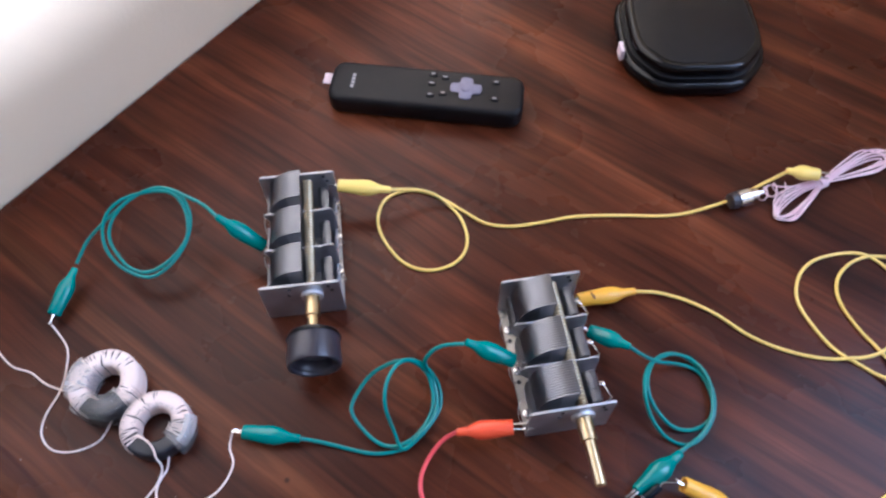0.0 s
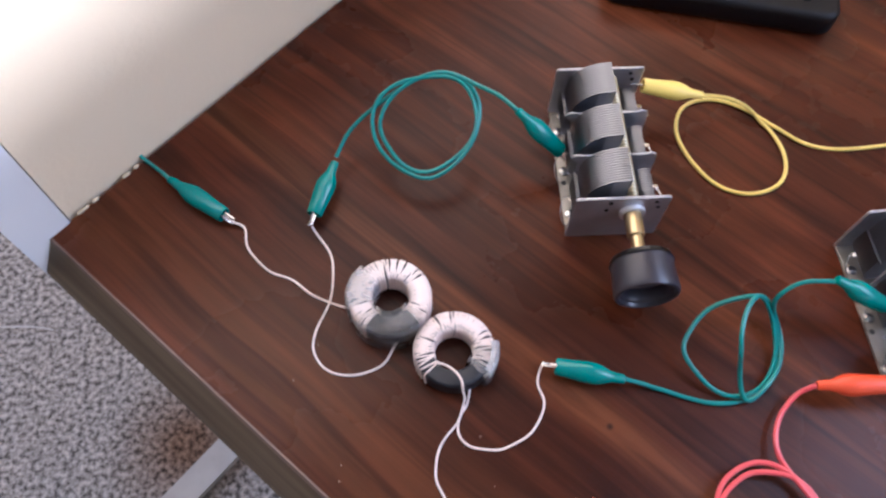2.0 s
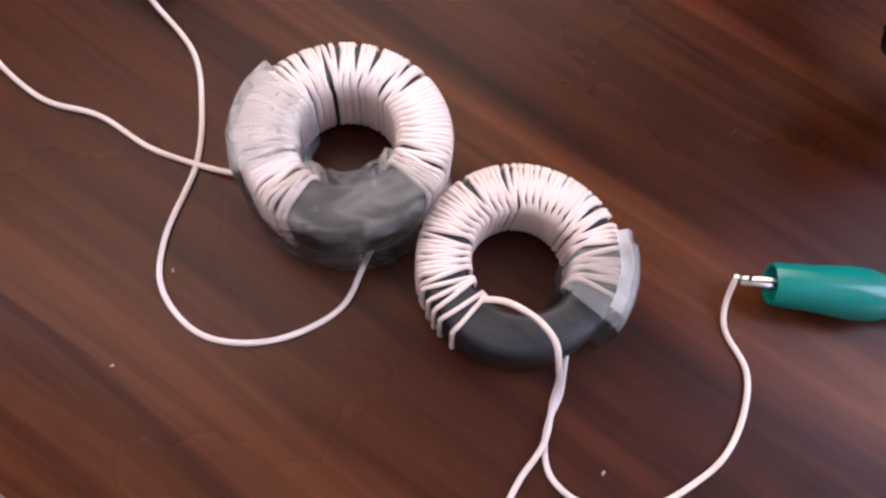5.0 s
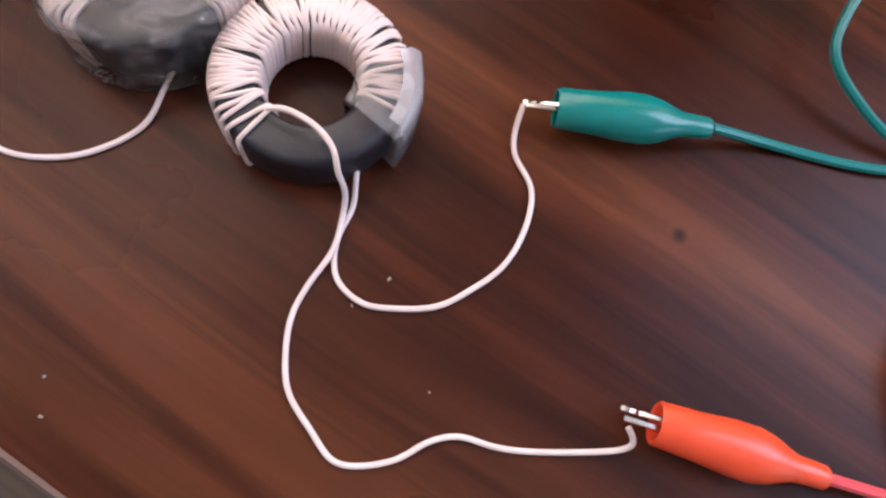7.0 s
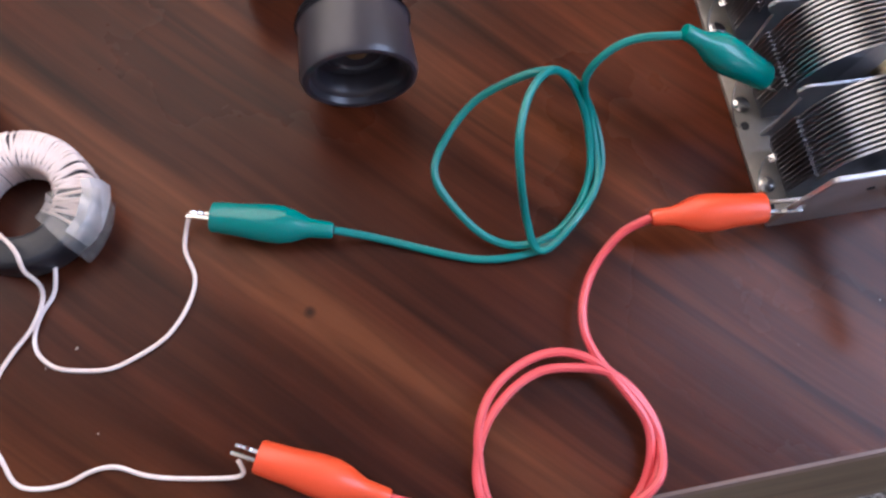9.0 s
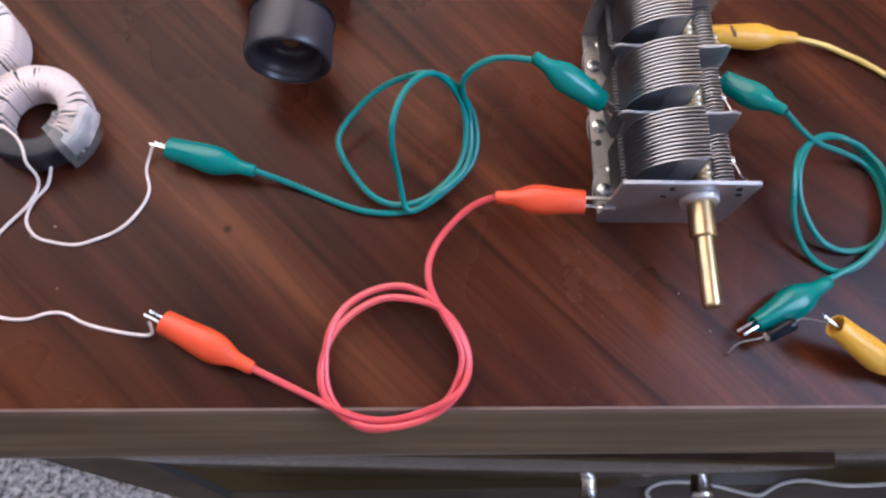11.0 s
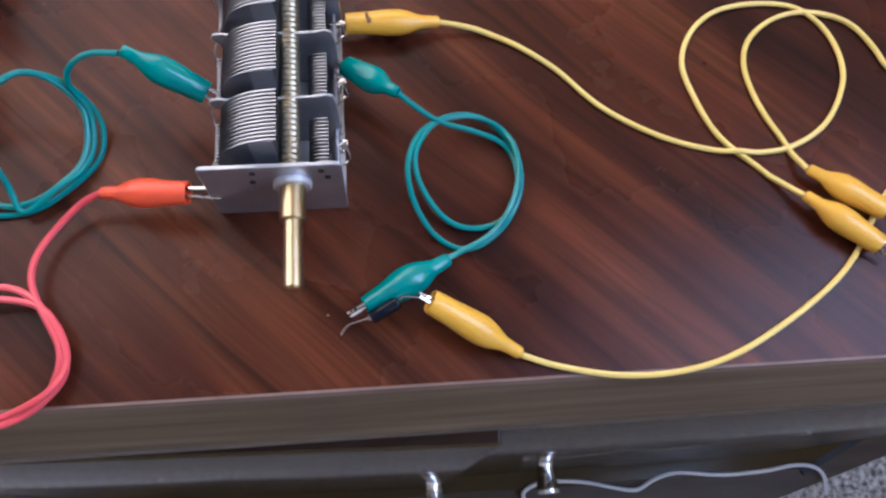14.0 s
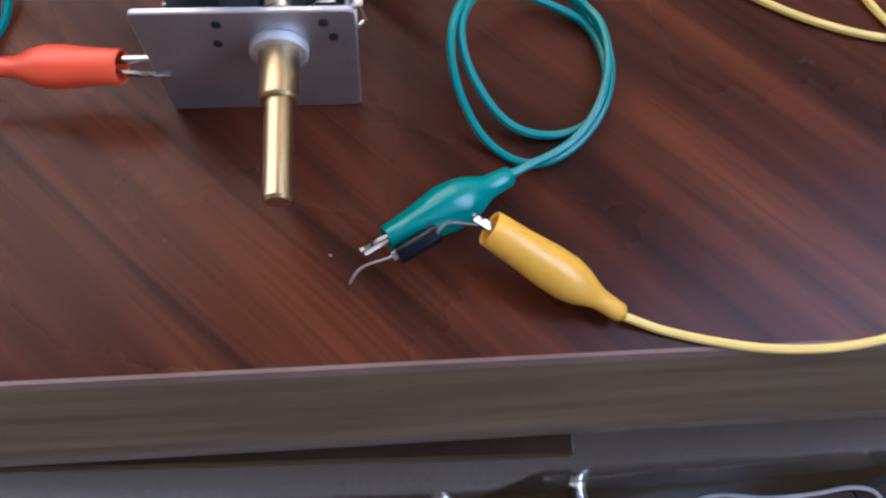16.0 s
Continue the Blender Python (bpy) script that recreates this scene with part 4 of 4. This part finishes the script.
for a, b in zip(rowz, rowz[1:]):
    for i in range(3):
        flap.faces.new((a[i], a[i + 1], b[i + 1], b[i]))
part("tape_flap", flap, FLAP, tor2, "loose tape end with its shine whitened into the colour", m=pose(0, 0, 0, 0, 0, -18))


def local(points, c):
    return [(x - c[0] * 1000, y - c[1] * 1000, z) for x, y, z in points]


free_wire(tor1, local([(-305, 190, 6), (-301, 187, 3), (-295, 184, 1), (-293, 172, 0), (-282, 158, 0), (-270, 152, 0), (-260, 143, 0), (-249, 137, 0), (-243, 134, 2)], T1))
free_wire(tor1, local([(-259, 180, 5), (-257, 177, 2), (-250, 165, 0), (-249, 152, 0), (-251, 138, 0), (-258, 123, 0), (-259, 112, 0), (-252, 102, 0), (-239, 99, 0), (-226, 103, 0), (-220, 111, 2), (-217, 115, 4)], T1))
free_wire(tor2, local([(-200, 97, 15.5), (-197, 96, 17), (-194, 94, 17), (-191, 91, 16.8), (-189, 87, 16), (-189, 84, 13.5), (-188, 82, 7), (-189, 79, 2.4), (-192, 72, 2.2), (-198, 66, 0), (-202, 60, 0), (-204, 52, 0), (-204, 46, 0), (-201, 39, 0), (-198, 33, 0), (-193, 31, 0), (-186, 31, 0), (-180, 33, 0), (-174, 33, 0), (-168, 30, 0), (-162, 28, 0), (-152, 26, 0), (-144, 25, 2), (-142, 26, 4.5), (-143, 29, 6)], T2))
free_wire(tor2, local([(-185, 87, 4), (-186, 83, 1.5), (-187, 80, 0), (-190, 76, 0), (-192, 71, 0), (-192, 66, 0), (-188, 61, 0), (-182, 59, 0), (-174, 58, 0), (-167, 60, 0), (-159, 64, 0), (-153, 71, 0), (-150, 79, 0), (-152, 87, 0), (-151, 92, 2), (-149, 96, 5)], T2))


# ---- glass diode held between two clips ----
diode = thing("diode", pose(0.0745, 0.0252, 0.0105, 0, -14, 25), "small dark glass diode with bare leads between two clips", "diode")
part("glass_body", lathe([(-0.0058, 0.0007), (-0.0056, 0.0019), (-0.0046, 0.0024), (0.0046, 0.0024), (0.0056, 0.0019), (0.0058, 0.0007)], 20), GLASSY, diode, "dark glass body")
part("end_cap", lathe([(-0.0064, 0.0006), (-0.0063, 0.0015), (-0.0052, 0.00215), (-0.0050, 0.00243)], 18), STEEL, diode, "bright tinned end")
part("lead_wire", tube(smooth_path([(-0.0046, 0, 0), (-0.008, 0.0008, -0.0004), (-0.0134, 0.0022, -0.0013), (-0.0165, 0.0018, -0.0022), (-0.0186, 0.0008, -0.0034), (-0.0199, 0.0004, -0.0053)], 0.0008), 0.0004, 6), STEEL, diode, "bent tinned lead")
part("lead_wire", tube(smooth_path([(0.0046, 0, 0), (0.008, 0.0004, 0.0006), (0.0115, -0.0020, 0.0014), (0.0150, -0.0050, 0.0024)], 0.0008), 0.0004, 6), STEEL, diode, "bent tinned lead")

# ---- remote control ----
remote = thing("remote_control", pose(-0.0046, 0.3270, 0, 0, 0, -16.2), "black plastic remote control with violet-grey direction pad", "remote control")
part("body", prism(rounded(0.142, 0.038, 0.010, 6), 0.0005, 0.0175, 0.0042, 4), REMOTE, remote)
cross = [(-0.0045, 0.0045), (-0.0045, 0.0105), (0.0045, 0.0105), (0.0045, 0.0045), (0.0115, 0.0045), (0.0115, -0.0045), (0.0045, -0.0045), (0.0045, -0.0105), (-0.0045, -0.0105), (-0.0045, -0.0045), (-0.0115, -0.0045), (-0.0115, 0.0045)]
for _ in range(2):
    cross = [q for (ax, ay), (bx, by) in zip(cross, cross[1:] + cross[:1]) for q in ((ax * 0.78 + bx * 0.22, ay * 0.78 + by * 0.22), (ax * 0.22 + bx * 0.78, ay * 0.22 + by * 0.78))]
bm = prism(cross, 0.0174, 0.0186, 0.0005)
part("direction_pad", bm, PAD, remote, "violet-grey rubber direction pad", m=Matrix.Translation((0.0287, 0.0012, 0)))
part("ok_button", prism([(0.0036 * math.cos(a * math.pi / 10), 0.0036 * math.sin(a * math.pi / 10)) for a in range(20)], 0.0184, 0.0192, 0.0003), PAD, remote, m=Matrix.Translation((0.0287, 0.0012, 0)))
key = None
for x, y in ((0.0035, 0.0125), (0.0035, 0.0035), (0.0035, -0.0075), (0.0125, 0.0105), (0.0125, -0.0050), (0.0500, 0.0100), (0.0500, -0.0060)):
    mm = Matrix.Translation((x, y, 0))
    if key is None:
        key = part("button", prism(rounded(0.0062, 0.0046, 0.0018, 3), 0.0172, 0.0184, 0.0004), REMOTE, remote, "black rubber button", m=mm)
        mark = part("key_mark", prism(rounded(0.0030, 0.0010, 0.0003, 2), 0.0184, 0.01855), PRINT, key)
    else:
        k2 = again(key, mm)
        again(mark, Matrix(), k2)
for i in range(4):
    part("print_bar", prism(rounded(0.0024, 0.0026, 0.0004, 2), 0.01745, 0.01765), PRINT, remote, "pale printed bar", m=Matrix.Translation((-0.0540, -0.006 + 0.0036 * i, 0)))
part("wrist_tag", box(0.008, 0.010, 0.0012, 0.0004, (-0.0735, 0.004, 0.012)), TAG, remote, "pale pink fabric tag")

# ---- black set-top box ----
device = thing("media_box", pose(0.2035, 0.352, 0, 0, 0, -7.5), "glossy black eight-sided set-top box with pale side tag", "set-top box")
eight = [(0.054, -0.024), (0.054, 0.034), (0.032, 0.056), (-0.032, 0.056), (-0.054, 0.034), (-0.054, -0.024), (-0.031, -0.052), (0.031, -0.052)]
for _ in range(2):
    eight = [q for (ax, ay), (bx, by) in zip(eight, eight[1:] + eight[:1]) for q in ((ax * 0.84 + bx * 0.16, ay * 0.84 + by * 0.16), (ax * 0.16 + bx * 0.84, ay * 0.16 + by * 0.84))]
part("lower_shell", prism([(x * 1.01, y * 1.01) for x, y in eight], 0.0015, 0.0125, 0.0035, 3), GLOSSBLACK, device, "glossy black lower shell")
part("black_strip", prism([(x * 0.93, y * 0.93) for x, y in eight], 0.0120, 0.0160, 0.0008), REMOTE, device, "recessed matt black band")
part("upper_shell", prism([(x * 0.90, y * 0.90) for x, y in eight], 0.0155, 0.0250, 0.0036, 3), GLOSSBLACK, device, "glossy black rim of the lid")
part("lid_panel", prism([(x * 0.80, y * 0.80) for x, y in eight], 0.0249, 0.0257, 0.0004, 2), REMOTE, device, "satin black lid panel")
part("side_tag", box(0.0035, 0.011, 0.010, 0.0008, (-0.0548, -0.014, 0.0115)), TAG, device, "pale side tag")
for sx, sy in ((-1, -1), (1, -1), (1, 1), (-1, 1)):
    part("foot", box(0.008, 0.008, 0.003, 0.0006, (0.026 * sx, 0.030 * sy + 0.002, 0.0015)), REMOTE, device)

# ---- earphone with bundled pink lead ----
ear = thing("earphone", pose(0.253, 0.209, 0, 0, 0, 14), "silver earphone plug with a tied bundle of pinkish white wire", "earphone")
rng = random.Random(5)
for side, reach in ((-1, 0.044), (1, 0.062)):
    for i in range(6):
        w, dz = 0.004 + 0.0022 * i, 0.0012 + 0.0011 * (i % 3)
        drop = -0.010 if side < 0 else 0.002
        x1 = side * reach * rng.uniform(0.86, 1.03)
        pts = [(0, 0.0006 * (i - 3), 0.003 + dz), (x1 * 0.4, w * 0.5 + drop * 0.3, 0.002 + dz), (x1 * 0.8, w * 0.72 + drop * 0.8, dz), (x1, drop, dz), (x1 * 0.8, -w * 0.55 + drop * 0.9, dz), (x1 * 0.4, -w * 0.35 + drop * 0.5, 0.001 + dz), (0, -0.0006 * (i - 3), 0.0022 + dz)]
        part("wire_loop", tube(smooth_path(pts, 0.0015), 0.0006, 6), PINK, ear, "pinkish white wire loop")
part("tie", lathe([(-0.0030, 0.0030), (-0.0026, 0.0036), (0.0026, 0.0036), (0.0030, 0.0030)], 18), PINK, ear, "wire tie round the bundle", m=Matrix.Translation((0, 0, 0.0037)))
plug = part("plug", lathe([(0, 0.0045), (0.001, 0.0060), (0.009, 0.0060), (0.0096, 0.0042), (0.015, 0.0042), (0.0155, 0.0022), (0.020, 0.0020), (0.021, 0.0008)], 20), STEEL, ear, "silver metal plug", m=pose(-0.0640, 0.0100, 0.0062, 0, 0, -4))
part("collar", lathe([(-0.005, 0.0040), (-0.0045, 0.0054), (0.0, 0.0057)], 20), KNOB, plug, "black plastic collar")
part("link_wire", tube(smooth_path([(-0.042, 0.009, 0.0046), (-0.036, 0.012, 0.005), (-0.026, 0.008, 0.003), (-0.012, 0.003, 0.004), (0, 0, 0.004)], 0.0015), 0.0006, 6), PINK, ear)

twist = [(-0.050 + 0.0016 * k, 0.0075 + 0.0042 * math.sin(k * 1.35), 0.0052 + 0.0042 * math.cos(k * 1.35)) for k in range(15)]
part("wire_twist", tube(smooth_path(twist, 0.001), 0.0005, 6), PINK, ear, "sprung twist of pinkish wire")

# ---- white cable on the cabinet's base ----
wc = thing("white_cable", Matrix(), "thin white cable lying in loops on the cabinet's base", "cable")
zb = FLOOR + 0.014
path = laid([(560, -66), (470, -60), (380, -58), (300, -60), (240, -56), (206, -34), (218, -24), (242, -21), (278, -24), (313, -33), (337, -37), (351, -28), (383, -21), (432, -27), (482, -26), (522, -22), (546, -28), (551, -41), (546, -56)], 0.0022, step=0.004, floor=zb)
part("cable", tube(path, 0.0022, 8), WHITEC, wc)

# ---- loose thread on the carpet ----
thread = thing("thread", Matrix.Translation((-0.725, 0.386, FLOOR)), "loose white thread lying on the carpet", "thread")
part("strand", tube(smooth_path([(-0.060, 0.001, 0.006), (-0.036, 0.003, 0.007), (0.0, 0.001, 0.007), (0.020, -0.002, 0.007), (0.036, -0.006, 0.006)], 0.003), 0.0011, 6), WHITEC, thread)

# ---- dust flecks on the top ----
rng = random.Random(11)
for k, (x, y) in enumerate(((-269, 99), (-182, 65), (-190, 61), (-178, 42), (-248, 50), (-247, 57), (44, 41), (-257, 116), (54, 27))):
    s = rng.uniform(0.00028, 0.00042)
    bm = bmesh.new()
    bmesh.ops.create_icosphere(bm, subdivisions=1, radius=s, matrix=Matrix.Diagonal((1.3, 0.8, 0.45, 1)))
    for v in bm.verts:
        v.co += Vector((rng.uniform(-1, 1), rng.uniform(-1, 1), rng.uniform(0, 1))) * s * 0.25
    o = part("dust_fleck", bm, DUST, m=pose(x / 1000, y / 1000, s * 0.3, 0, 0, 40 * k))
    tagged(o, "tiny pale dust fleck on the table", "dust fleck", "dust on the table")
